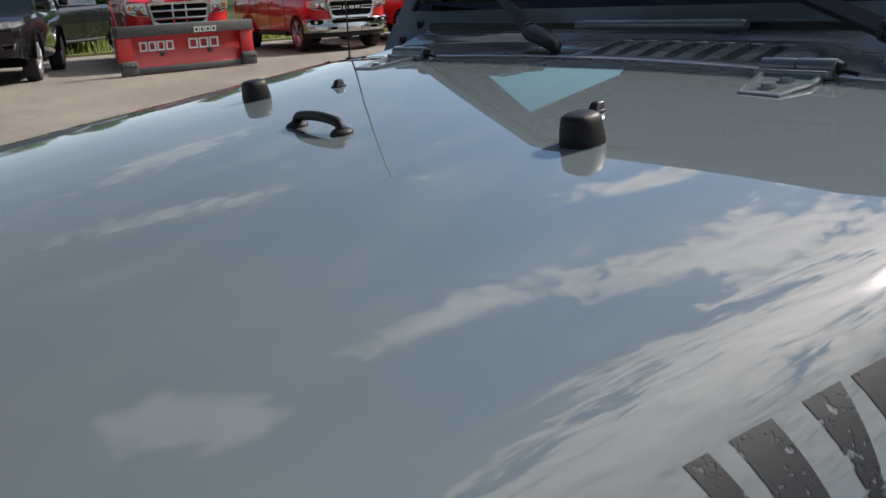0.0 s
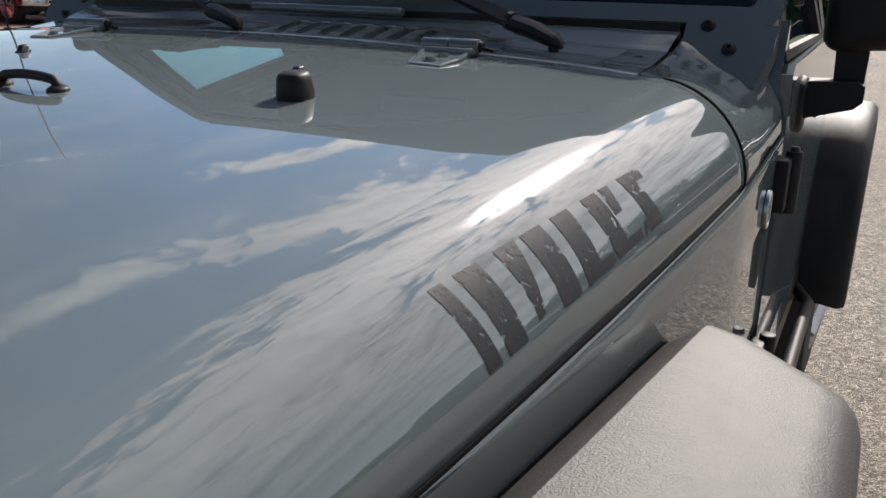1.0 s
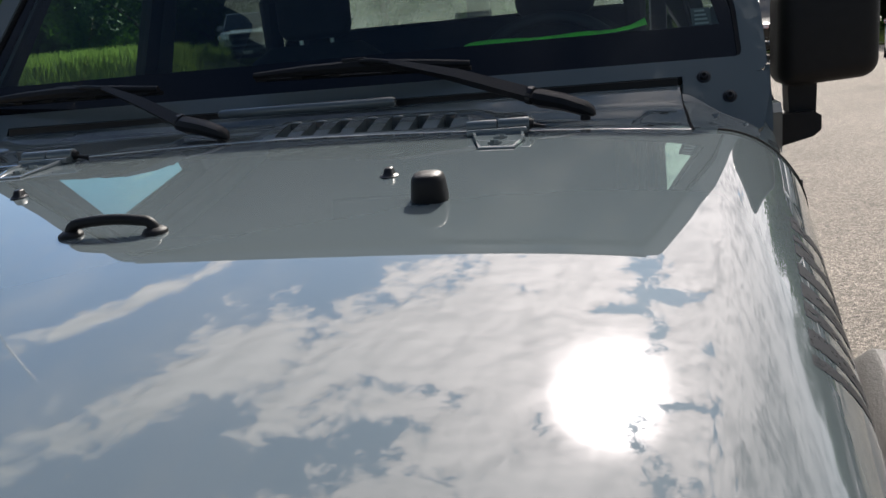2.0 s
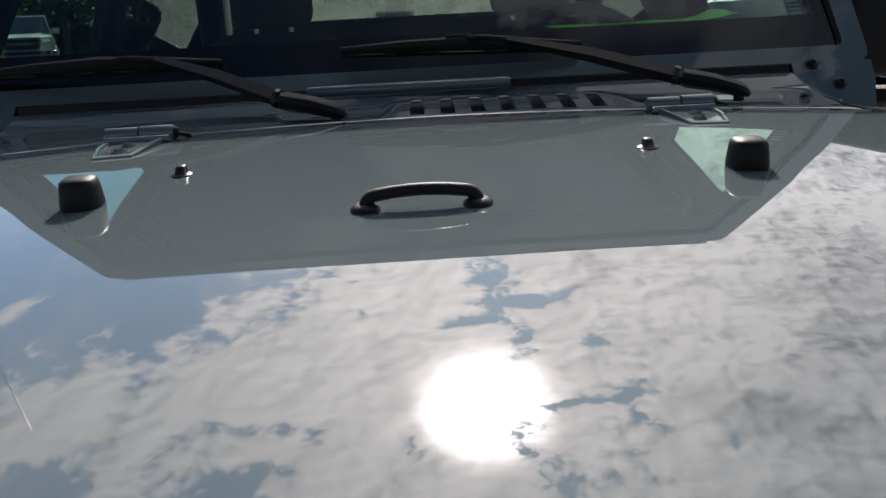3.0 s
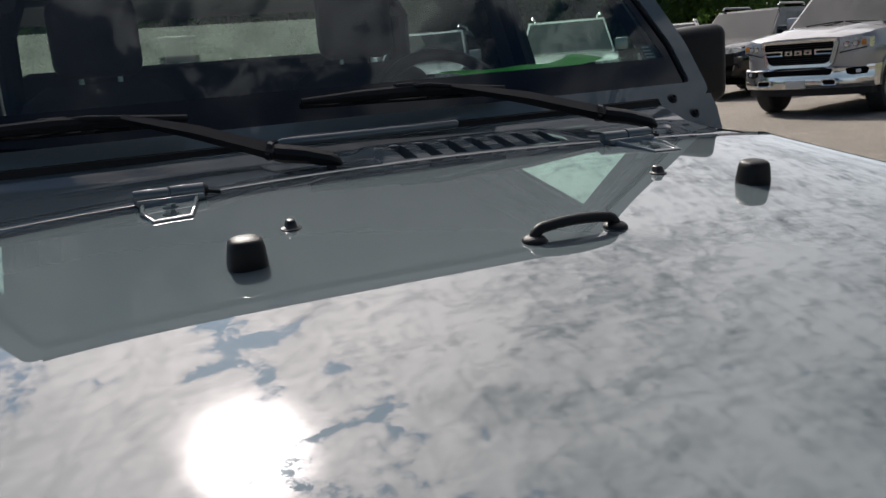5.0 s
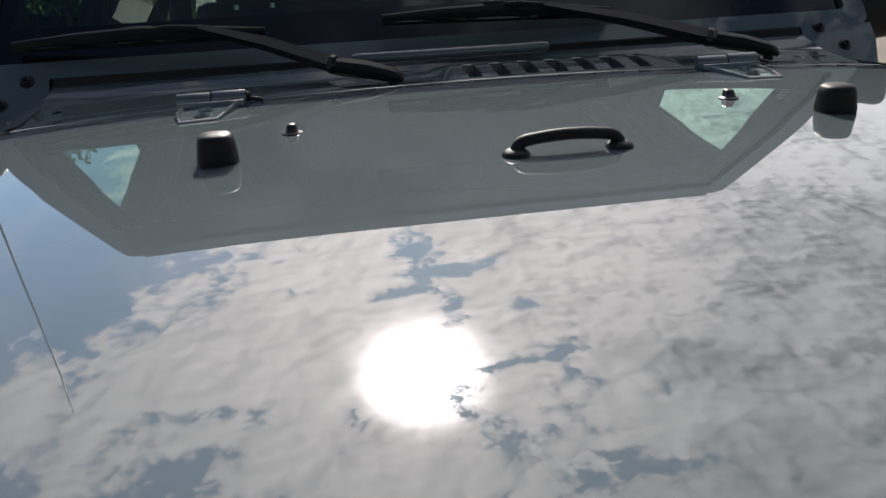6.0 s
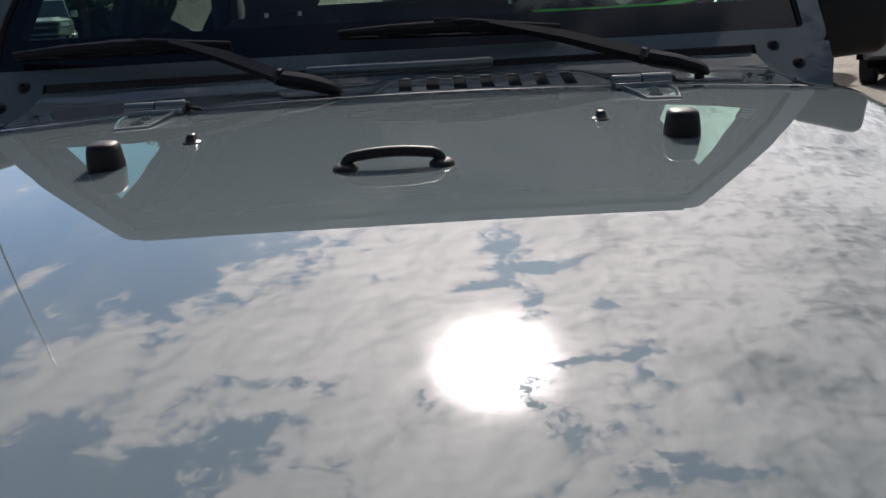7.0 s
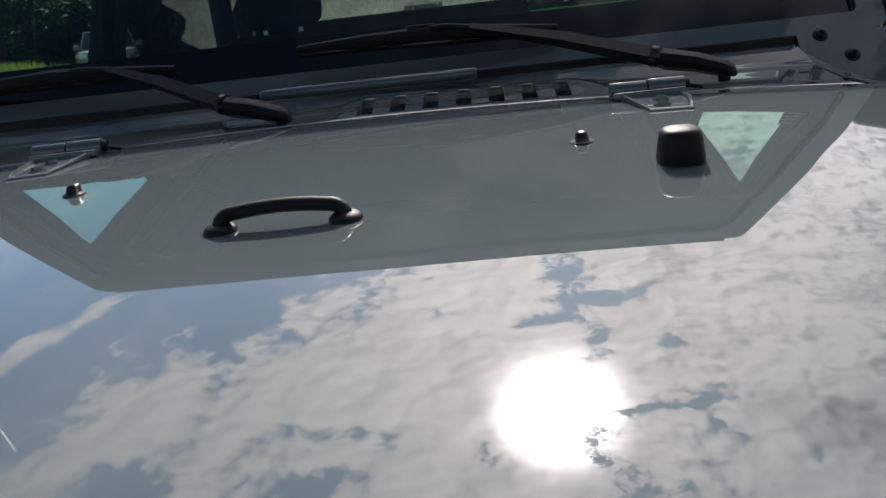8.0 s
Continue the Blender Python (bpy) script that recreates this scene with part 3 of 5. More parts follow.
def pickup_grille(parent, chrome, old):
    outer = round_corners([(-0.60, 1.185), (0.60, 1.185), (0.625, 1.12), (0.545, 0.80), (0.45, 0.752), (-0.45, 0.752), (-0.545, 0.80), (-0.625, 1.12)], 0.03)
    inner = round_corners([(-0.545, 1.140), (0.545, 1.140), (0.56, 1.10), (0.49, 0.845), (0.42, 0.812), (-0.42, 0.812), (-0.49, 0.845), (-0.56, 1.10)], 0.025)
    bm = bmesh.new()
    frame_ring(bm, outer, inner, 2.70, 2.900)
    g = part("grille", bm, chrome, parent, "bright grille surround", smooth=30)
    bm = bmesh.new()
    prism(bm, [(x * 1.01, z) for x, z in inner], "y", 2.70, 2.855)
    part("mesh", bm, DARK, g)
    for k in range(9):
        z = 0.835 + 0.034 * k
        bm = bmesh.new()
        w = 0.47 + 0.08 * (z - 0.83) / 0.27
        box(bm, -w, w, 2.85, 2.862, z - 0.004, z + 0.004)
        part("grille_slat", bm, BLACK_PLASTIC, g)
    if old:
        for z in (0.89, 1.03):
            bm = bmesh.new()
            box(bm, -0.54, 0.54, 2.85, 2.905, z - 0.022, z + 0.022, 0.008)
            part("bar", bm, chrome, g)
        for s in (-1, 1):
            bm = bmesh.new()
            box(bm, s * 0.13 - 0.018, s * 0.13 + 0.018, 2.85, 2.905, 0.80, 1.14, 0.008)
            part("bar", bm, chrome, g)
            bm = bmesh.new()
            box(bm, s * 0.40 - 0.11, s * 0.40 + 0.11, 2.80, 2.96, 1.175, 1.235, 0.01)
            part("plow_lamp_bracket", bm, PLATE, g)
    else:
        for s in (-1, 1):
            bm = bmesh.new()
            frame_ring(bm, round_corners([(s * 0.26, 0.955), (s * 0.545, 0.955), (s * 0.55, 1.035), (s * 0.26, 1.035)], 0.015), round_corners([(s * 0.285, 0.975), (s * 0.545, 0.975), (s * 0.548, 1.015), (s * 0.285, 1.015)], 0.01), 2.85, 2.90)
            part("bar", bm, chrome, g, smooth=30)
        for k in range(3):
            x = -0.155 + 0.155 * k
            bm = bmesh.new()
            prism(bm, [(x - 0.065, 0.960), (x + 0.065, 0.960), (x + 0.055, 1.03), (x - 0.055, 1.03)], "y", 2.85, 2.905)
            em = part("emblem_block", rounded(bm, 0.008), chrome, g)
            bm = bmesh.new()
            box(bm, x - 0.022, x + 0.022, 2.90, 2.908, 0.975, 1.005, 0.003)
            part("emblem_gap", bm, DARK, em)
    return g


def pickup_headlight(parent, s):
    outer = [(s * 0.645, 1.185), (s * 0.86, 1.190), (s * 1.005, 1.165), (s * 1.0, 1.02), (s * 0.86, 0.965), (s * 0.60, 0.940)]
    def wrap(x):
        return 2.865 - 0.62 * max(0.0, abs(x) - 0.60) ** 1.5
    bm = bmesh.new()
    loft(bm, [[(x, wrap(x) - 0.16, z) for x, z in outer], [(x, wrap(x), z) for x, z in outer]])
    h = part("headlight", rounded(bm, 0.012), LAMP, parent, "clear headlight lens with amber corner")
    for cx, cz, r in ((0.72, 1.075, 0.052), (0.835, 1.085, 0.048)):
        bm = bmesh.new()
        y = wrap(cx)
        cyl(bm, (s * cx, y - 0.02, cz), (s * cx, y + 0.014, cz), r * 1.15, r, 20)
        part("reflector", bm, CHROME, h)
        bm = bmesh.new()
        cyl(bm, (s * cx, y + 0.010, cz), (s * cx, y + 0.020, cz), r * 0.62, r * 0.5, 16)
        part("projector", bm, STEEL, h)
    bm = bmesh.new()
    y = wrap(0.935)
    box(bm, s * 0.935 - 0.035, s * 0.935 + 0.035, y - 0.03, y + 0.018, 1.055, 1.14, 0.01)
    part("amber_lamp", bm, AMBER, h)
    bm = bmesh.new()
    loft(bm, [[(x, wrap(x) - 0.01, z) for x, z in ((s * 0.635, 0.972), (s * 0.975, 1.035))] + [(x, wrap(x) - 0.01, z - 0.02) for x, z in ((s * 0.975, 1.035), (s * 0.635, 0.972))],
              [(x, wrap(x) + 0.008, z) for x, z in ((s * 0.635, 0.972), (s * 0.975, 1.035))] + [(x, wrap(x) + 0.008, z - 0.02) for x, z in ((s * 0.975, 1.035), (s * 0.635, 0.972))]])
    part("lamp_bezel", bm, BLACK_PLASTIC, h)


def pickup(paint, place, label, group, chrome=CHROME, old=False):
    """A full-size crew-cab pickup; forward is +y."""
    c = thing("pickup_truck", label, "pickup truck", group, place)
    bm = bmesh.new()
    st = [(-2.95, 0.97, 0.62, 1.34), (-2.6, 1.0, 0.55, 1.36), (-1.0, 1.02, 0.48, 1.36), (0.6, 1.02, 0.48, 1.34), (1.2, 1.02, 0.48, 1.32), (1.38, 1.02, 0.5, 1.335, 0.06, 0.14), (2.0, 1.03, 0.52, 1.325, 0.06, 0.15), (2.35, 1.025, 0.55, 1.300, 0.06, 0.14), (2.58, 1.00, 0.60, 1.262, 0.06, 0.10), (2.72, 0.93, 0.62, 1.235, 0.05, 0.06), (2.80, 0.80, 0.64, 1.215, 0.05, 0.04), (2.845, 0.66, 0.7, 1.195, 0.04, 0.03)]
    loft(bm, [section(*s) for s in st])
    body = part("body", bm, paint, c)
    bm = bmesh.new()
    loft(bm, [[(-w, y, z - 0.06), (-w + 0.10, y, z), (-w + 0.30, y, z - 0.012), (w - 0.30, y, z - 0.012), (w - 0.10, y, z), (w, y, z - 0.06)] for y, w, z in ((1.25, 0.72, 1.395), (1.9, 0.68, 1.385), (2.35, 0.62, 1.345), (2.66, 0.55, 1.275), (2.74, 0.53, 1.240))])
    part("hood_bulge", rounded(bm, 0.02), paint, body)
    greenhouse(c, paint, -0.85, 1.40, 0.12, 0.78, 0.93, 1.36, 2.02, ((0.07, 0.36), (0.40, 0.74)))
    bm = bmesh.new()
    box(bm, -0.86, 0.86, -2.85, -0.95, 1.26, 1.375)
    part("bed_well", bm, DARK, c)
    for s in (-1, 1):
        for y in (1.12, 0.08, -0.88):
            bm = bmesh.new()
            box(bm, s * 1.021 - 0.003, s * 1.021 + 0.003, y - 0.004, y + 0.004, 0.56, 1.30)
            part("door_gap", bm, DARK, body)
        bm = bmesh.new()
        tube(bm, [(s * 0.60, 1.42, 1.395), (s * 0.15, 1.36, 1.43), (s * 0.02, 1.33, 1.435)], 0.010, 6)
        part("wiper", bm, BLACK_PLASTIC, c)
    pickup_grille(c, chrome, old)
    for s in (-1, 1):
        pickup_headlight(c, s)
        for y in (1.92, -1.72):
            wheel(c, s * 0.915, y, 0.425, s)
            bm = bmesh.new()
            ring = [(y + math.cos(t) * 0.50, 0.44 + math.sin(t) * 0.49) for t in (math.pi * k / 18 for k in range(19))]
            prism(bm, ring + [(y + math.cos(t) * 0.43, 0.44 + math.sin(t) * 0.42) for t in (math.pi * (18 - k) / 18 for k in range(19))], "x", s * 0.92, s * 1.045)
            part("wheel_arch_lip", rounded(bm, 0.01), paint, body)
            bm = bmesh.new()
            prism(bm, [(y + math.cos(t) * 0.44, 0.42 + math.sin(t) * 0.44) for t in (math.pi * k / 18 for k in range(19))], "x", s * 0.70, s * 1.032)
            part("wheel_well", bm, DARK, body)
        door_mirror(c, paint if not old else BLACK_PLASTIC, s * 0.95, 0.92, 1.37, s)
        for y in (0.22, -0.62):
            bm = bmesh.new()
            box(bm, s * 1.020 - 0.02, s * 1.020 + 0.02, y - 0.1, y + 0.1, 1.17, 1.205, 0.01)
            part("door_handle", bm, paint, body)
        bm = bmesh.new()
        tube(bm, [(s * 1.0, -0.85, 0.42), (s * 1.0, 1.2, 0.42)], 0.05, 10)
        part("running_board", bm, BLACK_PLASTIC, c)
    bm = bmesh.new()
    rings = []
    def bow(x):
        return 2.985 - 0.37 * abs(x / 1.045) ** 2.7
    for k in range(-10, 11):
        x = k / 10 * 1.045
        y = bow(x)
        rings.append([(x, y - 0.28, 0.46), (x, y - 0.04, 0.44), (x, y, 0.50), (x, y + 0.004, 0.60), (x, y - 0.014, 0.66), (x, y - 0.006, 0.735), (x, y - 0.05, 0.765), (x, y - 0.28, 0.775)])
    loft(bm, rings)
    b = part("front_bumper", bm, chrome, c, "bright chrome front bumper", smooth=25)
    bm = bmesh.new()
    prism(bm, round_corners([(-0.55, 0.728), (0.55, 0.728), (0.52, 0.648), (-0.52, 0.648)], 0.025), "y", 2.80, 2.988)
    part("bumper_slot", bm, DARK, b)
    for s in (-1, 1):
        bm = bmesh.new()
        frame_ring(bm, round_corners([(s * 0.40, 0.585), (s * 0.64, 0.585), (s * 0.65, 0.485), (s * 0.42, 0.485)], 0.04), round_corners([(s * 0.425, 0.570), (s * 0.615, 0.570), (s * 0.625, 0.502), (s * 0.44, 0.502)], 0.03), 2.85, 2.990)
        ts = part("tow_slot", bm, chrome, b, smooth=30)
        bm = bmesh.new()
        prism(bm, round_corners([(s * 0.425, 0.570), (s * 0.615, 0.570), (s * 0.625, 0.502), (s * 0.44, 0.502)], 0.03), "y", 2.80, 2.986)
        part("slot_gap", bm, DARK, ts)
        bm = bmesh.new()
        loft(bm, [[(s * x, bow(x) - d, z) for x, z in ((0.72, 0.72), (0.80, 0.735), (0.96, 0.735), (0.985, 0.70), (0.965, 0.635), (0.80, 0.625), (0.735, 0.65))] for d in (0.12, -0.006)])
        fp = part("fog_pocket", bm, DARK, b)
        bm = bmesh.new()
        box(bm, s * 0.86 - 0.045, s * 0.86 + 0.045, bow(0.86) - 0.05, bow(0.86) + 0.012, 0.648, 0.71, 0.015)
        part("fog_lamp", bm, LAMP, fp)
    bm = bmesh.new()
    box(bm, -0.16, 0.16, 2.95, 2.995, 0.455, 0.575, 0.006)
    part("number_plate", bm, PLATE, b)
    bm = bmesh.new()
    loft(bm, [[(k / 6 * 0.99, 2.93 - 0.37 * abs(k / 6) ** 2.7, z0 + dz) if q < 2 else (k / 6 * 0.99, 2.70 - 0.37 * abs(k / 6) ** 2.7, z0 + dz) for q, (z0, dz) in enumerate(((0.33, 0), (0.45, 0), (0.45, 0), (0.33, 0)))] for k in range(-6, 7)])
    part("air_dam", bm, BLACK_PLASTIC, c)
    bm = bmesh.new()
    box(bm, -0.86, 0.86, -2.6, 2.4, 0.36, 0.6)
    part("underbody", bm, DARK, c)
    return c


def suv(paint, place, label, group, slots=True):
    """A mid-size sport utility car; forward is +y."""
    c = thing("suv", label, "suv", group, place @ Matrix.Diagonal((1.04, 1.04, 1.14, 1)))
    bm = bmesh.new()
    st = [(-2.3, 0.82, 0.55, 1.05), (-2.22, 0.90, 0.42, 1.12), (-1.6, 0.95, 0.34, 1.12), (0.3, 0.965, 0.32, 1.10), (0.9, 0.96, 0.32, 1.13), (1.5, 0.95, 0.36, 1.08), (2.0, 0.92, 0.36, 1.02), (2.25, 0.87, 0.40, 0.985), (2.36, 0.82, 0.42, 0.97), (2.41, 0.76, 0.45, 0.95)]
    loft(bm, [section(*s) for s in st])
    body = part("body", bm, paint, c)
    greenhouse(c, paint, -2.15, 0.88, 0.42, 0.86, 0.88, 1.10, 1.70, ((0.05, 0.22), (0.25, 0.50), (0.53, 0.80)))
    bm = bmesh.new()
    for s in (-1, 1):
        tube(bm, [(s * 0.66, -1.5, 1.74), (s * 0.66, -1.4, 1.79), (s * 0.66, -0.1, 1.79), (s * 0.66, 0.0, 1.74)], 0.02, 8)
    part("roof_rails", bm, ALLOY, c)
    bm = bmesh.new()
    box(bm, -0.46, 0.46, 2.15, 2.425, 0.80, 0.965, 0.02)
    g = part("grille", bm, DARK, c)
    if slots:
        for k in range(7):
            x = (k - 3) * 0.124
            bm = bmesh.new()
            prism(bm, [(x - 0.050, 0.815), (x + 0.050, 0.815), (x + 0.050, 0.955), (x - 0.050, 0.955)], "y", 2.40, 2.44)
            f = part("grille_slot", rounded(bm, 0.01), CHROME, g)
            bm = bmesh.new()
            prism(bm, [(x - 0.037, 0.828), (x + 0.037, 0.828), (x + 0.037, 0.942), (x - 0.037, 0.942)], "y", 2.41, 2.446)
            part("slot_gap", bm, DARK, f)
    else:
        bm = bmesh.new()
        box(bm, -0.5, 0.5, 2.4, 2.445, 0.88, 0.92, 0.01)
        part("bar", bm, CHROME, g)
    for s in (-1, 1):
        bm = bmesh.new()
        lens = [(0.48, 0.955), (0.60, 0.963), (0.72, 0.968), (0.82, 0.965), (0.885, 0.945), (0.89, 0.905), (0.82, 0.88), (0.72, 0.868), (0.60, 0.862), (0.485, 0.858)]
        def nose(x):
            return 2.445 - 4.6 * max(0.0, x - 0.70) ** 1.9
        bm = bmesh.new()
        loft(bm, [[(s * x, nose(x) - d, z) for x, z in lens] for d in (0.12, 0.0)])
        h = part("headlight", rounded(bm, 0.008), LAMP, c, "clear headlight lens with dark lamp units")
        for x in (0.575, 0.70):
            bm = bmesh.new()
            cyl(bm, (s * x, nose(x) - 0.01, 0.912), (s * x, nose(x) + 0.012, 0.912), 0.040, 0.034, 18)
            part("lamp_unit", bm, STEEL, h)
        bm = bmesh.new()
        loft(bm, [[(s * x, nose(x) + 0.006, z - dz) for dz in (0.0, 0.014)] + [(s * x, nose(x) - 0.02, z - dz) for dz in (0.014, 0.0)] for x, z in ((0.485, 0.880), (0.60, 0.882), (0.72, 0.888), (0.80, 0.898), (0.87, 0.925))])
        part("light_strip", bm, LAMP, h)
        bm = bmesh.new()
        prism(bm, [(s * 0.50, 0.62), (s * 0.78, 0.64), (s * 0.74, 0.55), (s * 0.56, 0.54)], "y", 2.2, 2.41)
        f = part("fog_lamp_bezel", rounded(bm, 0.015), CHROME, c)
        bm = bmesh.new()
        prism(bm, [(s * 0.53, 0.605), (s * 0.74, 0.62), (s * 0.71, 0.565), (s * 0.58, 0.555)], "y", 2.25, 2.42)
        part("fog_lamp", bm, DARK, f)
        for y in (1.45, -1.46):
            wheel(c, s * 0.82, y, 0.37, s)
            bm = bmesh.new()
            ring = [(y + math.cos(t) * 0.46, 0.38 + math.sin(t) * 0.46) for t in (math.pi * k / 14 for k in range(15))]
            prism(bm, ring + [(y - 0.38, 0.38)] + [(y + math.cos(t) * 0.39, 0.38 + math.sin(t) * 0.39) for t in (math.pi * (14 - k) / 14 for k in range(1, 15))], "x", s * 0.76, s * 0.975)
            part("wheel_arch", bm, DARK, body)
        door_mirror(c, paint, s * 0.90, 0.60, 1.12, s)
    bm = bmesh.new()
    prism(bm, [(-0.44, 0.52), (0.44, 0.52), (0.34, 0.40), (-0.34, 0.40)], "y", 2.1, 2.425)
    low = part("lower_intake", bm, DARK, c)
    bm = bmesh.new()
    frame_ring(bm, round_corners([(-0.50, 0.545), (0.50, 0.545), (0.38, 0.385), (-0.38, 0.385)], 0.03), round_corners([(-0.47, 0.53), (0.47, 0.53), (0.36, 0.40), (-0.36, 0.40)], 0.03), 2.3, 2.43)
    part("intake_trim", bm, CHROME, low)
    bm = bmesh.new()
    box(bm, -0.8, 0.8, -2.0, 2.0, 0.26, 0.45)
    part("underbody", bm, DARK, c)
    return c


def snow_plow(place):
    """A wide plow blade with two lettering areas drawn as plain bars."""
    c = thing("snow_plow", "red steel snow plow blade with dark grey edges", "snow plow", "", place)
    bm = bmesh.new()
    curve = [(0.10, 0.10), (-0.02, 0.20), (-0.09, 0.40), (-0.08, 0.60), (0.0, 0.74), (0.10, 0.80)]
    prism(bm, [(y, z) for y, z in curve] + [(y - 0.03, z) for y, z in reversed(curve)], "x", -1.15, 1.15)
    part("blade", bm, PLOW_RED, c)
    for name, z0, z1, y0, y1 in (("cutting_edge", 0.02, 0.14, 0.06, 0.12), ("top_deflector", 0.70, 0.90, -0.02, 0.14)):
        bm = bmesh.new()
        box(bm, -1.38, 1.38, y0, y1, z0, z1, 0.01)
        part(name, bm, PLOW_GREY, c)
    for s in (-1, 1):
        bm = bmesh.new()
        box(bm, s * 1.23 - 0.16, s * 1.23 + 0.16, 0.08, 0.17, 0.02, 0.27, 0.02)
        wing = part("wing_edge", bm, PLOW_GREY, c)
        for k in range(3):
            bm = bmesh.new()
            cyl(bm, (s * 1.23 + (k - 1) * 0.1, 0.16, 0.18), (s * 1.23 + (k - 1) * 0.1, 0.19, 0.18), 0.022, seg=8)
            part("bolt", bm, BOLT, wing)
        bm = bmesh.new()
        box(bm, s * 1.25 - 0.14, s * 1.25 + 0.14, -0.04, 0.08, 0.2, 0.72, 0.02)
        part("wing", bm, PLOW_RED, c)
        bm = bmesh.new()
        tube(bm, [(s * 1.3, 0.0, 0.85), (s * 1.42, 0.1, 1.35)], 0.012, 6)
        part("guide_rod", bm, PLOW_RED, c)
    for x0, x1, z0, z1, k in ((0.24, 0.94, 0.42, 0.60, 4), (-0.70, -0.04, 0.41, 0.61, 3), (-0.58, -0.10, 0.72, 0.82, 4)):
        for i in range(k):
            a, b = x0 + (x1 - x0) * i / k + 0.012, x0 + (x1 - x0) * (i + 1) / k - 0.012
            y, t = (0.145 if z0 > 0.65 else -0.055), (z1 - z0) * 0.17
            bm = bmesh.new()
            for bx0, bx1, bz0, bz1 in ((a, b, z0, z0 + t), (a, b, z1 - t, z1), (a, a + t, z0 + t, z1 - t), (b - t, b, z0 + t, z1 - t)):
                box(bm, bx0, bx1, y - 0.02, y + 0.012, bz0, bz1)
            part("letter_shape", bm, WHITE, c)
    bm = bmesh.new()
    tube(bm, [(-0.5, -0.05, 0.35), (-0.35, -0.8, 0.45)], 0.05, 8)
    tube(bm, [(0.5, -0.05, 0.35), (0.35, -0.8, 0.45)], 0.05, 8)
    part("push_frame", bm, PLOW_GREY, c)
    return c

# ---- the off-road car ----
HOOD_FRONT, SHOULDER = -1.12, 0.12


def crest(y):
    """Height of the hood's centre line, and of the cowl behind it."""
    if y < -0.35:
        return 1.1315 + 0.1198 * y + 0.0678 * y * y + 0.0696 * y ** 3
    return 1.0949 + 0.101 * (y + 0.35) + 0.064 * max(0.0, y - 0.12)


def half_width(y):
    return 0.797 + (0.115 if y < 0.03 else 0.04) * (y - 0.03)


def gap_height(y):
    return 0.977 + 0.118 * y + 0.04 * y * y


def crown(x, y=0.15):
    """Fall of the sheet from its centre line to the sides."""
    f = min(1.0, max(0.0, (y - 0.03) / 0.12))
    return ((0.0197 - 0.04 * min(y, 0.0)) * x * x + 0.0639 * x ** 4) * (1 - f) + 0.0586 * x * x * f


def skin(x, y):
    """Height of the hood and cowl sheet at (x, y)."""
    w, x = half_width(y), abs(x)
    z, t = crest(y) - crown(x, y), (x - w + SHOULDER) / SHOULDER
    if t > 0:
        z -= (crest(y) - crown(w, y) - gap_height(y)) * (1 - math.sqrt(max(0.0, 1 - min(t, 1) ** 2)))
    return z


def skin_at(turn, y, lift=0.0):
    """A point on the rounded shoulder: turn 0 where it begins, 90 at the lower edge."""
    x = half_width(y) - SHOULDER + SHOULDER * math.sin(radians(turn))
    n = Vector((math.sin(radians(turn)), 0, math.cos(radians(turn)) + 0.15)).normalized()
    return Vector((x, y, skin(x, y))) + n * lift


def rear_edge(x):
    f = min(1.0, (abs(x) / 0.41) ** 2)
    return 0.05 - 0.03 * f + (0.004 * min(1.0, (abs(x) - 0.64) / 0.15) if abs(x) > 0.64 else 0)


car = thing("off_road_car", "glossy grey-blue two-door off-road car with black trim", "car")


def columns():
    """Across the hood: shares of the flat top, then degrees round the shoulder."""
    flat = [("f", k / 12) for k in range(12)]
    bend = [("b", k * 6.0) for k in range(16)]
    return flat + bend


def sheet_point(kind, v, y):
    w = half_width(y)
    x = (w - SHOULDER) * v if kind == "f" else w - SHOULDER + SHOULDER * math.sin(radians(v))
    return x, skin(x, y)


def hood():
    cols = columns()
    cols = [(k, v, -1) for k, v in reversed(cols[1:])] + [(k, v, 1) for k, v in cols]
    rows = []
    ny = 46
    for j in range(ny + 1):
        row = []
        for k, v, s in cols:
            x0, _ = sheet_point(k, v, 0.0)
            y = HOOD_FRONT + (rear_edge(x0) - HOOD_FRONT) * j / ny
            x, z = sheet_point(k, v, y)
            row.append((s * x, y, z))
        rows.append([(row[0][0] * 0.985, row[0][1], row[0][2] - 0.012)] + row + [(row[-1][0] * 0.985, row[-1][1], row[-1][2] - 0.012)])
    rows.append([(x * 0.999, y + 0.0025, z - 0.002) for x, y, z in rows[-1]])
    rows.append([(x * 0.995, y + 0.001, z - 0.014) for x, y, z in rows[-1]])
    rows.insert(0, [(x, y - 0.01, z - 0.03) for x, y, z in rows[0]])
    bm = bmesh.new()
    loft(bm, rows, close=False)
    h = part("hood", bm, PAINT, car, smooth=60)
    bm = bmesh.new()
    lower = []
    for j in range(0, ny + 1, 6):
        row = []
        for k, v, s in cols:
            y = HOOD_FRONT + (0.30 - HOOD_FRONT) * j / ny
            x, z = sheet_point(k, v, y)
            row.append((s * x * 0.975, y, z - 0.022))
        lower.append(row)
    loft(bm, lower, close=False)
    part("inner_panel", bm, DARK, car)
    return h


hood()


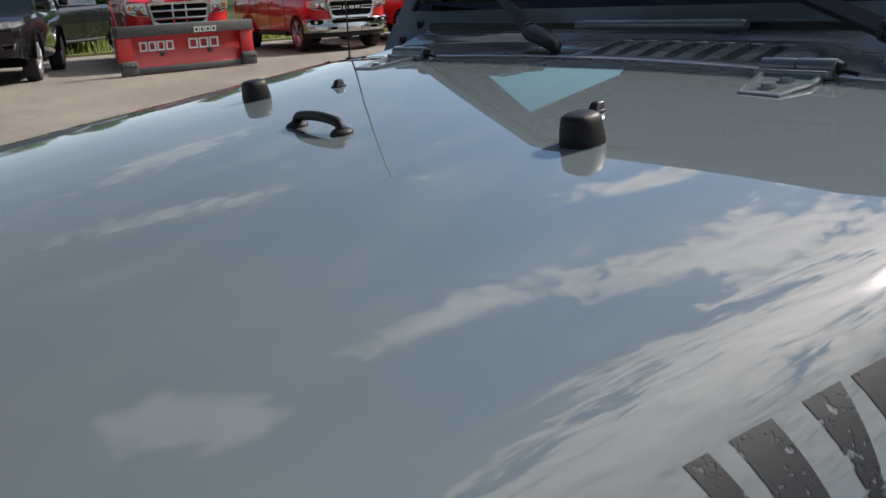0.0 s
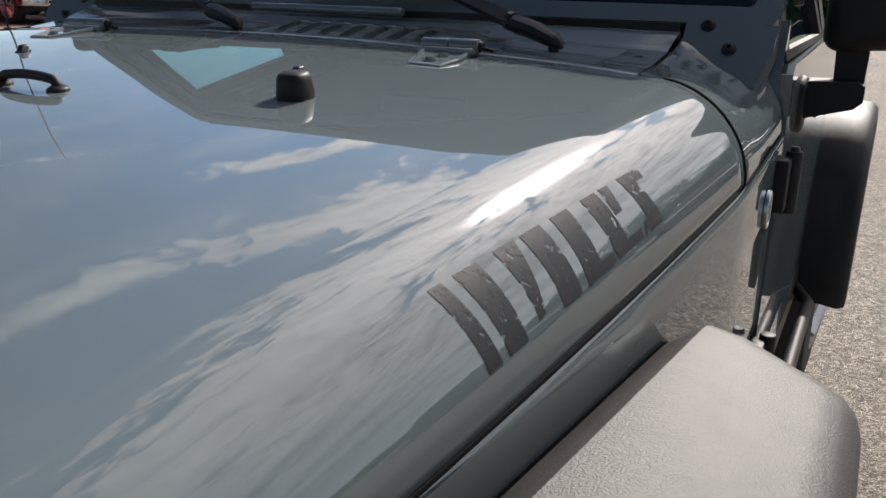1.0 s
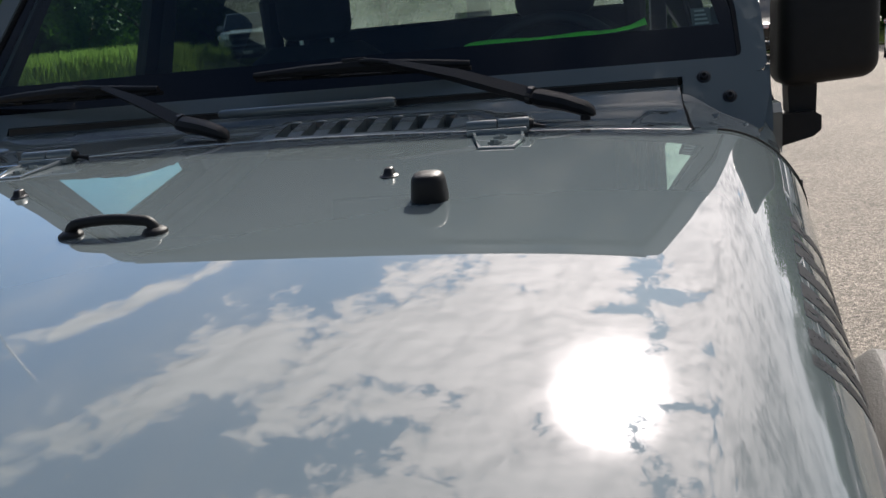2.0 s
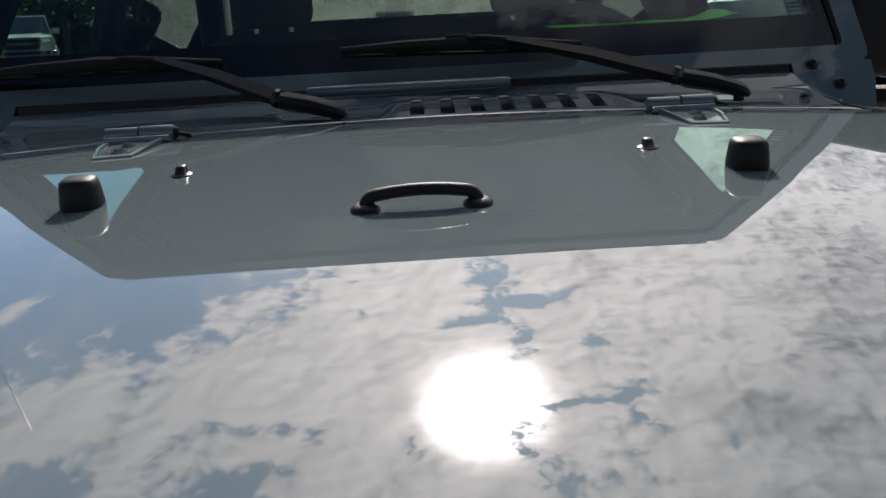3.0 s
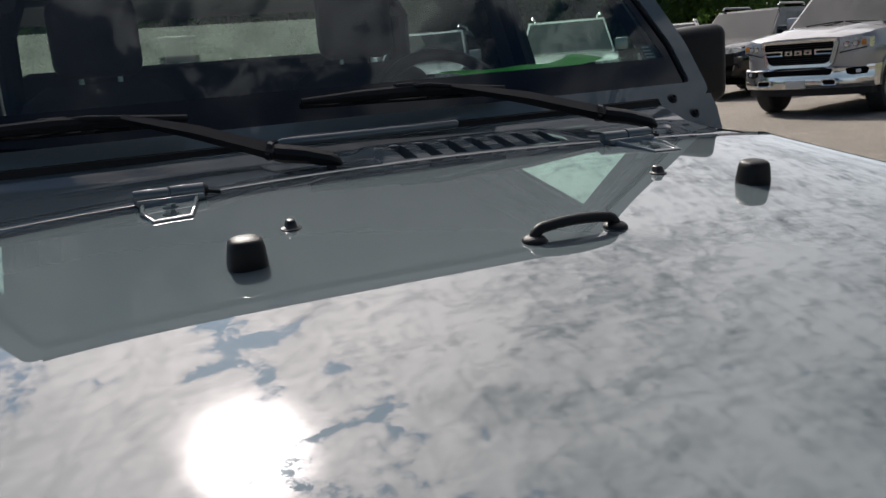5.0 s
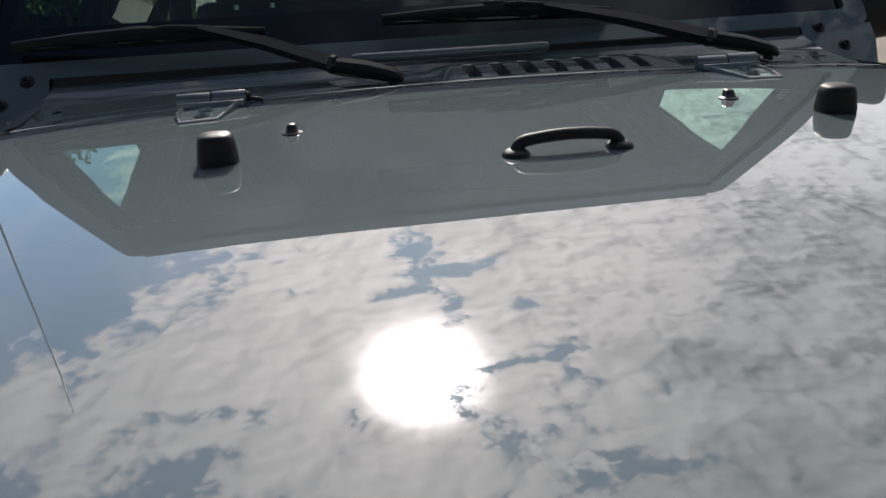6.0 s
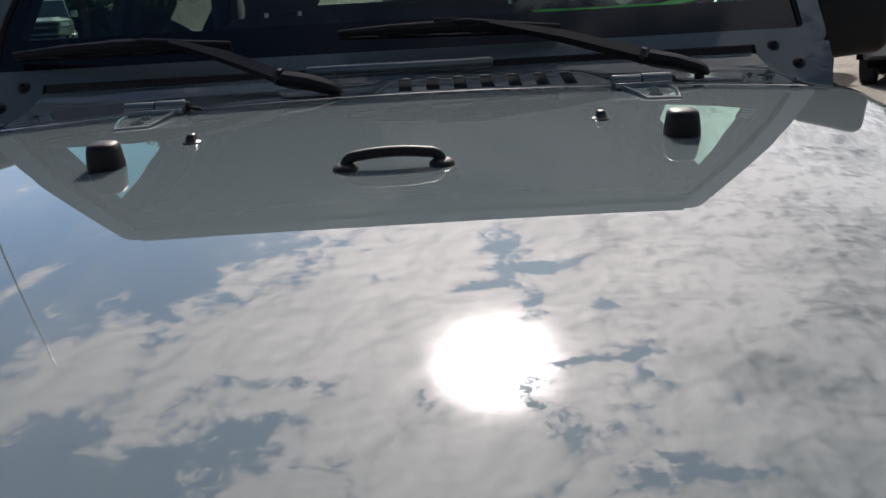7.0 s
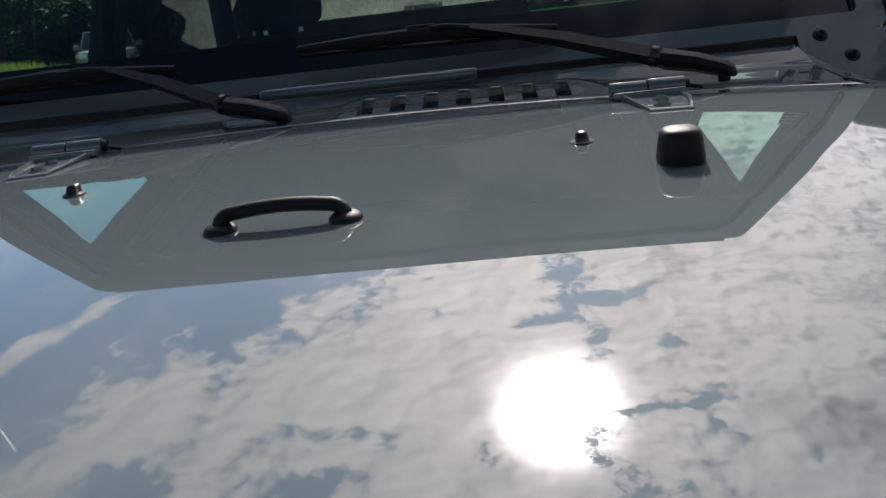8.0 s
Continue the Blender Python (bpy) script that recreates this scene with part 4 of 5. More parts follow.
def hood_gaps():
    """Dark joints behind the hood's corners and along its sides."""
    for s in (-1, 1):
        bm = bmesh.new()
        tube(bm, [(s * p.x, p.y, p.z) for p in (skin_at(6.0 * k, 0.0295, -0.0016) for k in range(16))], 0.0032, 8)
        part("hood_gap", bm, DARK, car)
        bm = bmesh.new()
        tube(bm, [(s * (half_width(y) - 0.0008), y, gap_height(y) - 0.0036) for y in (-1.08 + 1.36 * k / 24 for k in range(25))], 0.0030, 8)
        part("hood_gap", bm, DARK, car)


hood_gaps()


PIVOTS = (-0.105, 0.502)


def cowl():
    # painted cowl between the windscreen hinges, raised round the vents, with a step at the rear
    slots = [(0.008 + 0.0445 * k - 0.0105, 0.008 + 0.0445 * k + 0.0105) for k in range(7)]
    s0, s1 = 0.074, 0.150

    def ease(v):
        v = min(1.0, max(0.0, v))
        return v * v * (3 - 2 * v)

    def bed(x, y):
        """Height of the cowl behind the hood."""
        c, y0 = crown(x), rear_edge(x)
        line = [(y0 + 0.012, skin(x, y0) - 0.0005), (0.09, 1.1390 - c * 0.95), (0.17, 1.1440 - c * 0.66), (0.195, 1.1455 - c * 0.5), (0.203, 1.1475 - c * 0.42), (0.262, 1.1612 - c * 0.12), (0.272, 1.1630 - c * 0.12), (0.276, 1.150 - c * 0.12)]
        z = line[0][1]
        for (ya, za), (yb, zb) in zip(line, line[1:]):
            if ya <= y <= yb:
                z = za + (zb - za) * (y - ya) / (yb - ya)
        lift = ease((x + 0.055) / 0.04) * ease((0.345 - x) / 0.04) * ease((y - 0.052) / 0.10) * ease((0.212 - y) / 0.035)
        sink = 0.0
        for px in PIVOTS:
            sink += ease((x - px + 0.105 - (0.16 - y) * 0.25) / 0.010) * ease((px + 0.085 - (0.16 - y) * 0.25 - x) / 0.010) * ease((y - 0.072) / 0.010) * ease((0.186 - y) / 0.045)
        return z + 0.010 * lift - 0.006 * sink
    xs = sorted(set([round(-0.642 + 1.284 * k / 60, 4) for k in range(61)] + [round(q, 4) for pair in slots for q in pair] + [round(p + q + 0.005 * k, 4) for p in PIVOTS for q in (-0.105, 0.06) for k in range(6)]))
    bm = bmesh.new()
    rows = []
    for x in xs:
        y0 = rear_edge(x)
        ys = [y0 + 0.012, 0.07] + [s0, 0.082, 0.09, 0.10, 0.11, 0.12, 0.13, 0.14, s1, 0.157, 0.165, 0.172, 0.18, 0.188, 0.195, 0.203, 0.212, 0.222, 0.232, 0.243, 0.254, 0.262, 0.272, 0.2759]
        rows.append([bm.verts.new(p) for p in [(x, y0 + 0.007, 1.106 - crown(x)), (x, y0 + 0.0065, skin(x, y0) - 0.004)] + [(x, y, bed(x, y)) for y in ys]])
    for i in range(len(xs) - 1):
        open_slot = any(a - 1e-4 <= xs[i] and xs[i + 1] <= b + 1e-4 for a, b in slots)
        for j in range(len(rows[0]) - 1):
            y = rows[i][j].co.y
            if not (open_slot and s0 - 1e-4 <= y < s1 - 1e-4):
                bm.faces.new((rows[i][j], rows[i + 1][j], rows[i + 1][j + 1], rows[i][j + 1]))
    c = part("cowl_panel", bm, PAINT, car, smooth=40)
    def dip(x, y):
        """How far the corner falls away outside the seam."""
        return 0.020 * ease((y - 0.03) / 0.14) * ease((x - 0.645) / 0.07)
    # corners beyond the slanting seam, as one sheet with the shoulder
    for s in (-1, 1):
        bm = bmesh.new()
        rings = []
        for j in range(13):
            row = []
            for i in range(20):
                y0 = 0.0305 + 0.003 * min(1, i / 12)
                y = y0 + (0.292 - y0) * j / 12
                w = half_width(y)
                if i < 4:
                    x = 0.6455 + (w - SHOULDER - 0.6455) * i / 4
                else:
                    x = w - SHOULDER + SHOULDER * math.sin(radians((i - 4) * 6))
                rise = 0.012 * max(0.0, (y - 0.22) / 0.065) ** 2 * min(1.0, max(0.0, (18 - i) / 9.0)) - dip(x, y) * min(1.0, (19 - i) / 12.0)
                row.append((s * x, y, skin(x, y) + rise))
            rings.append(row)
        rings.insert(0, [(x, y - 0.001, z - 0.012) for x, y, z in rings[0]])
        loft(bm, rings, close=False)
        corner = part("cowl_corner", bm, PAINT, car, smooth=60)
        for bx, by in ((0.690, 0.205), (0.735, 0.212)):
            bm = bmesh.new()
            z = skin(bx, by) - dip(bx, by) * 0.92
            cyl(bm, (s * bx, by, z - 0.004), (s * bx, by, z + 0.0004), 0.009, 0.008, 14)
            part("dimple", bm, PAINT, corner)
        bm = bmesh.new()
        loft(bm, [[(s * 0.6415, y, 1.10), (s * 0.6465, y, 1.10), (s * 0.6465, y, skin(0.644, min(y, 0.2)) - 0.0005), (s * 0.6415, y, skin(0.644, min(y, 0.2)) - 0.0005)] for y in (0.03, 0.1, 0.2, 0.26)])
        part("seam_gap", bm, DARK, car)
        for px, py in ((0.585, 0.055), (0.610, 0.150)):
            bm = bmesh.new()
            box(bm, s * px - 0.0065, s * px + 0.0065, py - 0.0025, py + 0.0025, bed(px, py) - 0.006, bed(px, py) + 0.0012, 0.001)
            part("drain_slot", bm, DARK, c)
    # dark groove and frame strip under the glass
    bm = bmesh.new()
    box(bm, -0.640, 0.640, 0.270, 0.300, 1.155, 1.172)
    part("groove_seal", bm, RUBBER, car)
    # vent slots: dark wells under the openings, with a rounded lip behind each
    for a, b in slots:
        bm = bmesh.new()
        rim = [(a, s0), (b, s0), (b, s1), (a, s1)]
        loft(bm, [[(x, y, bed(x, y) - 0.0003) for x, y in rim], [(x, y, 1.112) for x, y in rim]], caps=False)
        v = part("vent_slot", bm, PAINT, c, smooth=0)
        bm = bmesh.new()
        bm.faces.new([bm.verts.new((x, y, 1.1125)) for x, y in rim])
        part("vent_floor", bm, DARK, v, smooth=0)
        x = (a + b) / 2
        bm = bmesh.new()
        bmesh.ops.create_uvsphere(bm, u_segments=12, v_segments=8, radius=1.0, matrix=Matrix.Translation((x, 0.1535, bed(x, 0.1535) - 0.001)) @ Matrix.Diagonal((0.0105, 0.006, 0.0030, 1)))
        part("vent_lip", bm, PAINT, v, smooth=60)
    # round hold-down bar in front of the groove
    bm = bmesh.new()
    tube(bm, [(-0.166, 0.228, 1.172), (-0.160, 0.228, 1.172), (0.158, 0.232, 1.172), (0.163, 0.232, 1.172)], [0.008, 0.0115, 0.0115, 0.008], 12, 0.8)
    part("hold_down_bar", bm, PAINT, car)


cowl()

# windscreen frame: a leaning ring
WS0, WS1 = Vector((0, 0.302, 1.194)), Vector((0, 0.600, 1.625))


def on_screen(x, z, out=0.0):
    f = (z - WS0.z) / (WS1.z - WS0.z)
    n = Vector((0, -(WS1.z - WS0.z), WS1.y - WS0.y)).normalized()
    return Vector((x, WS0.y + (WS1.y - WS0.y) * f, z)) + n * out


def ring_plate(bm, outer, inner, front, back):
    rows = [[on_screen(x, z, front) for x, z in outer], [on_screen(x, z, front) for x, z in inner], [on_screen(x, z, back) for x, z in inner], [on_screen(x, z, back) for x, z in outer]]
    vs = [[bm.verts.new(p) for p in r] for r in rows]
    n = len(outer)
    for a, b in ((0, 1), (1, 2), (2, 3), (3, 0)):
        for i in range(n):
            j = (i + 1) % n
            bm.faces.new((vs[a][i], vs[a][j], vs[b][j], vs[b][i]))


def windscreen():
    outer = round_corners([(-0.785, 1.170), (0.785, 1.170), (0.782, 1.28), (0.698, 1.600), (0.35, 1.627), (0.0, 1.635), (-0.35, 1.627), (-0.698, 1.600), (-0.782, 1.28)], 0.022)
    inner = round_corners([(-0.746, 1.196), (0.746, 1.196), (0.742, 1.28), (0.655, 1.570), (0.35, 1.588), (0.0, 1.592), (-0.35, 1.588), (-0.655, 1.570), (-0.742, 1.28)], 0.012)
    outer = [(x, max(z, 1.170)) for x, z in outer]
    bm = bmesh.new()
    ring_plate(bm, outer, inner, 0.006, -0.045)
    fr = part("windscreen_frame", rounded(bm, 0.005), PAINT, car, smooth=40)
    for s in (-1, 1):
        bm = bmesh.new()
        cor = [(s * 0.648, 1.090), (s * 0.735, 1.070), (s * 0.768, 1.085), (s * 0.784, 1.140), (s * 0.785, 1.170), (s * 0.648, 1.170)]
        loft(bm, [[on_screen(x, z, 0.006) for x, z in cor], [on_screen(x, z, -0.04) for x, z in cor]])
        pl = part("hinge_plate", bm, PAINT, fr)
        for bx, bz in ((0.682, 1.167), (0.7205, 1.134)):
            bm = bmesh.new()
            cyl(bm, on_screen(s * bx, bz, 0.004), on_screen(s * bx, bz, 0.0075), 0.0115, seg=20, r=0.001)
            cyl(bm, on_screen(s * bx, bz, 0.006), on_screen(s * bx, bz, 0.014), 0.008, 0.0065, 16, r=0.0015)
            bo = part("bolt", bm, BOLT, pl)
            bm = bmesh.new()
            cyl(bm, on_screen(s * bx, bz, 0.012), on_screen(s * bx, bz, 0.0145), 0.0035, seg=6)
            part("socket", bm, DARK, bo)
    # added thin tube that stands in for the sun's glint on the top edge
    bm = bmesh.new()
    tube(bm, [on_screen(x, 1.6345 - 0.0285 * (abs(x) / 0.35) ** 1.8 * 0.28, 0.0045) for x in (-0.665 + 0.133 * k for k in range(11))], 0.0035, 8)
    part("glint_lip", bm, GLINT_LIP, fr, smooth=60)
    # rubber seal, glass and its black band
    bm = bmesh.new()
    seal = [(x * 0.992, 1.2 + (z - 1.2) * 0.985) for x, z in inner]
    ring_plate(bm, inner, seal, 0.002, -0.012)
    part("glass_seal", bm, RUBBER, fr)
    bm = bmesh.new()
    bm.faces.new([bm.verts.new(on_screen(x, z, -0.003)) for x, z in seal])
    gl = part("windscreen_glass", bm, SCREEN, car, "greenish laminated windscreen glass", smooth=0)
    gl.visible_shadow = False
    for name, pts in (("lower_band", [(-0.742, 1.198), (0.742, 1.198), (0.738, 1.255), (-0.738, 1.255)]), ("upper_band", [(-0.65, 1.558), (-0.35, 1.572), (0.0, 1.576), (0.35, 1.572), (0.65, 1.558), (0.648, 1.568), (0.35, 1.586), (0.0, 1.590), (-0.35, 1.586), (-0.648, 1.568)]),
                      ("side_band", [(-0.741, 1.255), (-0.716, 1.255), (-0.708, 1.285), (-0.635, 1.557), (-0.659, 1.557), (-0.738, 1.285)]), ("side_band", [(0.741, 1.255), (0.716, 1.255), (0.708, 1.285), (0.635, 1.557), (0.659, 1.557), (0.738, 1.285)])):
        bm = bmesh.new()
        loft(bm, [[on_screen(x, z, -0.0025) for x, z in pts], [on_screen(x, z, -0.006) for x, z in pts]])
        part(name, bm, FRIT, gl)
    # certificate sticker in the corner of the glass
    bm = bmesh.new()
    pts = [(0.672, 1.257), (0.704, 1.257), (0.702, 1.288), (0.670, 1.288)]
    loft(bm, [[on_screen(x, z, -0.008) for x, z in pts], [on_screen(x, z, -0.009) for x, z in pts]])
    st = part("sticker", bm, STICKER, gl, "small dark see-through printed sticker")
    for k in range(4):
        bm = bmesh.new()
        z = 1.260 + 0.007 * k
        pts = [(0.676, z), (0.699 - 0.002 * k, z), (0.699 - 0.002 * k, z + 0.003), (0.676, z + 0.003)]
        loft(bm, [[on_screen(x, q, -0.0065) for x, q in pts], [on_screen(x, q, -0.0075) for x, q in pts]])
        part("print_bar", bm, PRINT, st)


windscreen()


def wiper(pivot, elbow, knee, mid, a, b):
    """A wiper from its pivot over the elbow to the blade that lies from a to b."""
    w = new("wiper")
    w.parent = car
    tagged(w, "black wiper parked across the glass")
    bm = bmesh.new()
    p, e, k, m = Vector(pivot), Vector(elbow), Vector(knee), Vector(mid)
    cyl(bm, p - Vector((0, 0, 0.016)), p + Vector((0, 0, 0.002)), 0.008, 0.008, 14, r=0.002)
    back = (p - e).normalized()
    tube(bm, [p + back * 0.016 - Vector((0, 0, 0.004)), p + back * 0.010, p + Vector((0, 0, 0.002)), p.lerp(e, 0.45) + Vector((0, 0, 0.003)), e.lerp(p, 0.12), e], [0.004, 0.0105, 0.0150, 0.0175, 0.0190, 0.0175], 10, 0.78)
    cyl(bm, p + Vector((0, 0, 0.004)), p + Vector((0, 0, 0.011)), 0.0075, 0.0065, 6)
    part("arm_head", bm, RUBBER, w)
    bm = bmesh.new()
    tube(bm, [e, e.lerp(k, 0.5) + Vector((0, 0, 0.004)), k], [0.0165, 0.0145, 0.008], 4, 0.8)
    tube(bm, [k, k.lerp(m, 0.5) + Vector((0, -0.002, 0.003)), m], [0.005, 0.005, 0.005], 8)
    part("arm", bm, WIPER, w)
    bm = bmesh.new()
    cyl(bm, e.lerp(k, 0.02), e.lerp(k, 0.05), 0.0150, seg=10)
    part("arm_joint", bm, BOLT, w)
    a, b = Vector(a), Vector(b)
    d = (b - a).normalized()
    n = Vector((0, -0.82, 0.57))
    bm = bmesh.new()
    tube(bm, [a, a.lerp(b, 0.25) + n * 0.008, a.lerp(b, 0.5) + n * 0.012, a.lerp(b, 0.75) + n * 0.008, b], [0.006, 0.0095, 0.0115, 0.0095, 0.006], 8)
    bl = part("blade", bm, WIPER, w)
    bm = bmesh.new()
    tube(bm, [a.lerp(b, 0.18) - n * 0.004, a.lerp(b, 0.5) + n * 0.002, a.lerp(b, 0.82) - n * 0.004], 0.0045, 6)
    for f in (0.03, 0.2, 0.38, 0.62, 0.8, 0.97):
        c = a.lerp(b, f) - n * 0.006
        box(bm, c.x - 0.010, c.x + 0.010, c.y - 0.007, c.y + 0.007, c.z - 0.007, c.z + 0.006, 0.002)
    box(bm, m.x - 0.022, m.x + 0.022, m.y - 0.008, m.y + 0.010, m.z - 0.012, m.z + 0.008, 0.003)
    part("bridge", bm, WIPER, bl)
    bm = bmesh.new()
    tube(bm, [a - n * 0.013, b - n * 0.013], [0.0095, 0.0095], 6, 0.5)
    part("rubber_lip", bm, RUBBER, bl)


wiper((-0.112, 0.110, 1.146), (-0.192, 0.140, 1.166), (-0.400, 0.245, 1.236), (-0.500, 0.276, 1.238), (-0.698, 0.294, 1.228), (-0.300, 0.262, 1.226))
wiper((0.492, 0.110, 1.144), (0.416, 0.140, 1.167), (0.160, 0.235, 1.238), (0.085, 0.268, 1.243), (-0.108, 0.268, 1.234), (0.290, 0.282, 1.224))


def hood_fittings():
    for s in (-1, 1):
        # rubber stop
        x, y = s * 0.335, -0.317
        z = skin(x, y)
        tilt = Matrix.Translation((x, y, z)) @ Matrix.Rotation(radians(6.5), 4, "X")
        bm = bmesh.new()
        rings = []
        for r, h in ((0.0200, -0.002), (0.0208, 0.003), (0.0186, 0.0215), (0.0172, 0.0270), (0.0138, 0.0295), (0.005, 0.0304)):
            rings.append([tilt @ Vector((math.copysign(abs(math.cos(a)) ** 0.75, math.cos(a)) * r, math.copysign(abs(math.sin(a)) ** 0.75, math.sin(a)) * r, h)) for a in (2 * math.pi * k / 28 for k in range(28))])
        loft(bm, rings)
        part("rubber_stop", bm, RUBBER, car, "black rubber windscreen stop", smooth=50)
        # washer nozzle
        x, y = s * 0.262, -0.213
        z = skin(x, y)
        tilt = Matrix.Translation((x, y, z)) @ Matrix.Rotation(radians(6.5), 4, "X")
        bm = bmesh.new()
        rings = []
        for rx, ry, h in ((0.0115, 0.0115, -0.001), (0.012, 0.012, 0.0012), (0.0070, 0.0080, 0.0026), (0.0056, 0.0068, 0.0090), (0.0045, 0.0055, 0.0104), (0.001, 0.002, 0.0107)):
            e = 0.5 if h > 0.002 else 1.0
            rings.append([tilt @ Vector((math.copysign(abs(math.cos(a)) ** e, math.cos(a)) * rx, math.copysign(abs(math.sin(a)) ** e, math.sin(a)) * ry + (0.002 if h > 0.003 else 0), h)) for a in (2 * math.pi * (k + 0.5) / 20 for k in range(20))])
        loft(bm, rings)
        part("washer_nozzle", bm, BOLT, car, "small glossy black washer nozzle", smooth=50)
        # hinge: barrel, bracket with raised rim, two bolts
        hx0, hx1 = sorted((s * 0.324, s * 0.416))
        mid = (hx0 + hx1) / 2
        bm = bmesh.new()
        yb, zb = 0.012, skin(mid, 0.012) + 0.0105
        cyl(bm, (hx0, yb, zb), (mid - 0.001, yb, zb), 0.0098, seg=20, r=0.0015)
        cyl(bm, (mid + 0.001, yb, zb), (hx1, yb, zb), 0.0106, seg=20, r=0.0015)
        box(bm, hx0 + 0.002, hx1 - 0.002, yb - 0.022, yb + 0.002, zb - 0.011, zb - 0.002, 0.002)
        hg = part("hood_hinge", bm, PAINT, car, smooth=40)
        bm = bmesh.new()
        e = hx1 if s < 0 else hx1
        cyl(bm, (hx1 + 0.0005, yb, zb), (hx1 + 0.006, yb, zb), 0.0085, 0.006, 16)
        cyl(bm, (hx1 + 0.004, yb, zb - 0.002), (hx1 + 0.022, yb + 0.002, zb - 0.006), 0.003, seg=8)
        part("hinge_pin", bm, RUBBER, hg)
        def q(px, py, h):
            return Vector((px, py, skin(px, py) + h * (1.0 if h < 0 else 0.4 + 0.8 * (py + 0.088) / 0.08)))
        outline = [(mid - 0.036, -0.008), (mid - 0.030, -0.035), (mid - 0.016, -0.088), (mid + 0.034, -0.088), (mid + 0.044, -0.04), (mid + 0.040, -0.008)]
        if s < 0:
            outline = [(2 * mid - px, py) for px, py in reversed(outline)]
        cx = sum(p[0] for p in outline) / 6
        cy = sum(p[1] for p in outline) / 6
        def ins(f):
            return [(cx + (px - cx) * f, cy + (py - cy) * f) for px, py in outline]
        bm = bmesh.new()
        loft(bm, [[q(px, py, h) for px, py in ins(f)] for f, h in ((1.0, -0.001), (1.0, 0.004), (0.96, 0.0065), (0.86, 0.0065), (0.82, 0.003), (0.3, 0.003))])
        br = part("hinge_bracket", bm, PAINT, hg, smooth=30)
        for k in (-1, 1):
            bm = bmesh.new()
            p = q(cx + 0.002 * k, cy + 0.015 * k, 0.0025)
            cyl(bm, p, p + Vector((0, 0, 0.0045)), 0.0075, 0.007, 6)
            cyl(bm, p - Vector((0, 0, 0.001)), p + Vector((0, 0, 0.0012)), 0.0105, seg=16)
            part("hinge_bolt", bm, PAINT, br, smooth=25)
    # black grab loop in the middle
    y = -0.410
    z = skin(0.05, y)
    bm = bmesh.new()
    leg = [(-0.051, z - 0.001), (-0.051, z + 0.0035)]
    for k in range(1, 7):
        a = radians(15 * k)
        leg.append((-0.051 + 0.014 * (1 - math.cos(a)), z + 0.0035 + 0.0105 * math.sin(a)))
    top = [(x, z + 0.0140 + 0.0026 * (1 - (x / 0.0375) ** 2)) for x in (-0.025, -0.0125, 0.0, 0.0125, 0.025)]
    pts = [(x, y, h) for x, h in leg + top + [(-x, h) for x, h in reversed(leg)]]
    tube(bm, pts, 0.0060, 14)
    gh = part("grab_loop", bm, BLACK_PLASTIC, car, "black plastic grab loop", smooth=60)
    for s in (-1, 1):
        bm = bmesh.new()
        rings = [[(s * 0.051 + math.cos(a) * r, y + math.sin(a) * r, skin(s * 0.051, y + math.sin(a) * r) + h) for a in (2 * math.pi * k / 24 for k in range(24))] for r, h in ((0.0136, -0.001), (0.0138, 0.002), (0.0122, 0.004), (0.0082, 0.0065))]
        loft(bm, rings)
        part("foot_flange", bm, BLACK_PLASTIC, gh, smooth=50)


hood_fittings()


def decal():
    """A worn dark film on the shoulder: a row of upright bars."""
    d = new("side_decal")
    d.parent = car
    tagged(d, "worn dark grey film decal of upright bars")
    def strip(s0, s1, w0, w1, t0=0.0, t1=1.0):
        bm = bmesh.new()
        rows = []
        for i in range(13):
            t = t0 + (t1 - t0) * i / 12
            row = []
            for k in range(4):
                f = s0 + (s1 - s0) * t + (w0 + (w1 - w0) * t) * k / 3
                y = -0.620 + (0.372 + 0.005 * t) * f
                turn = 35 + 5 * f + (37 - 9 * f) * t
                row.append(skin_at(turn, y, 0.0004))
            rows.append(row)
        loft(bm, rows, close=False)
        part("decal_bar", bm, FILM, d, smooth=80)
    strip(0.000, 0.035, 0.045, 0.050)
    strip(0.085, 0.115, 0.085, 0.075)
    strip(0.235, 0.255, 0.085, 0.020, 0.0, 0.9)
    strip(0.345, 0.360, 0.090, 0.090)
    strip(0.485, 0.490, 0.085, 0.085)
    strip(0.560, 0.565, 0.075, 0.085, 0.84, 1.0)
    strip(0.640, 0.660, 0.080, 0.085)
    strip(0.745, 0.735, 0.050, 0.030, 0.0, 0.45)
    strip(0.745, 0.745, 0.080, 0.085, 0.84, 1.0)
    strip(0.855, 0.895, 0.070, 0.075)
    strip(0.925, 0.930, 0.060, 0.050, 0.0, 0.2)
    strip(0.845, 0.850, 0.060, 0.070, 0.8, 1.0)


decal()


def bulge(y):
    return 0.003


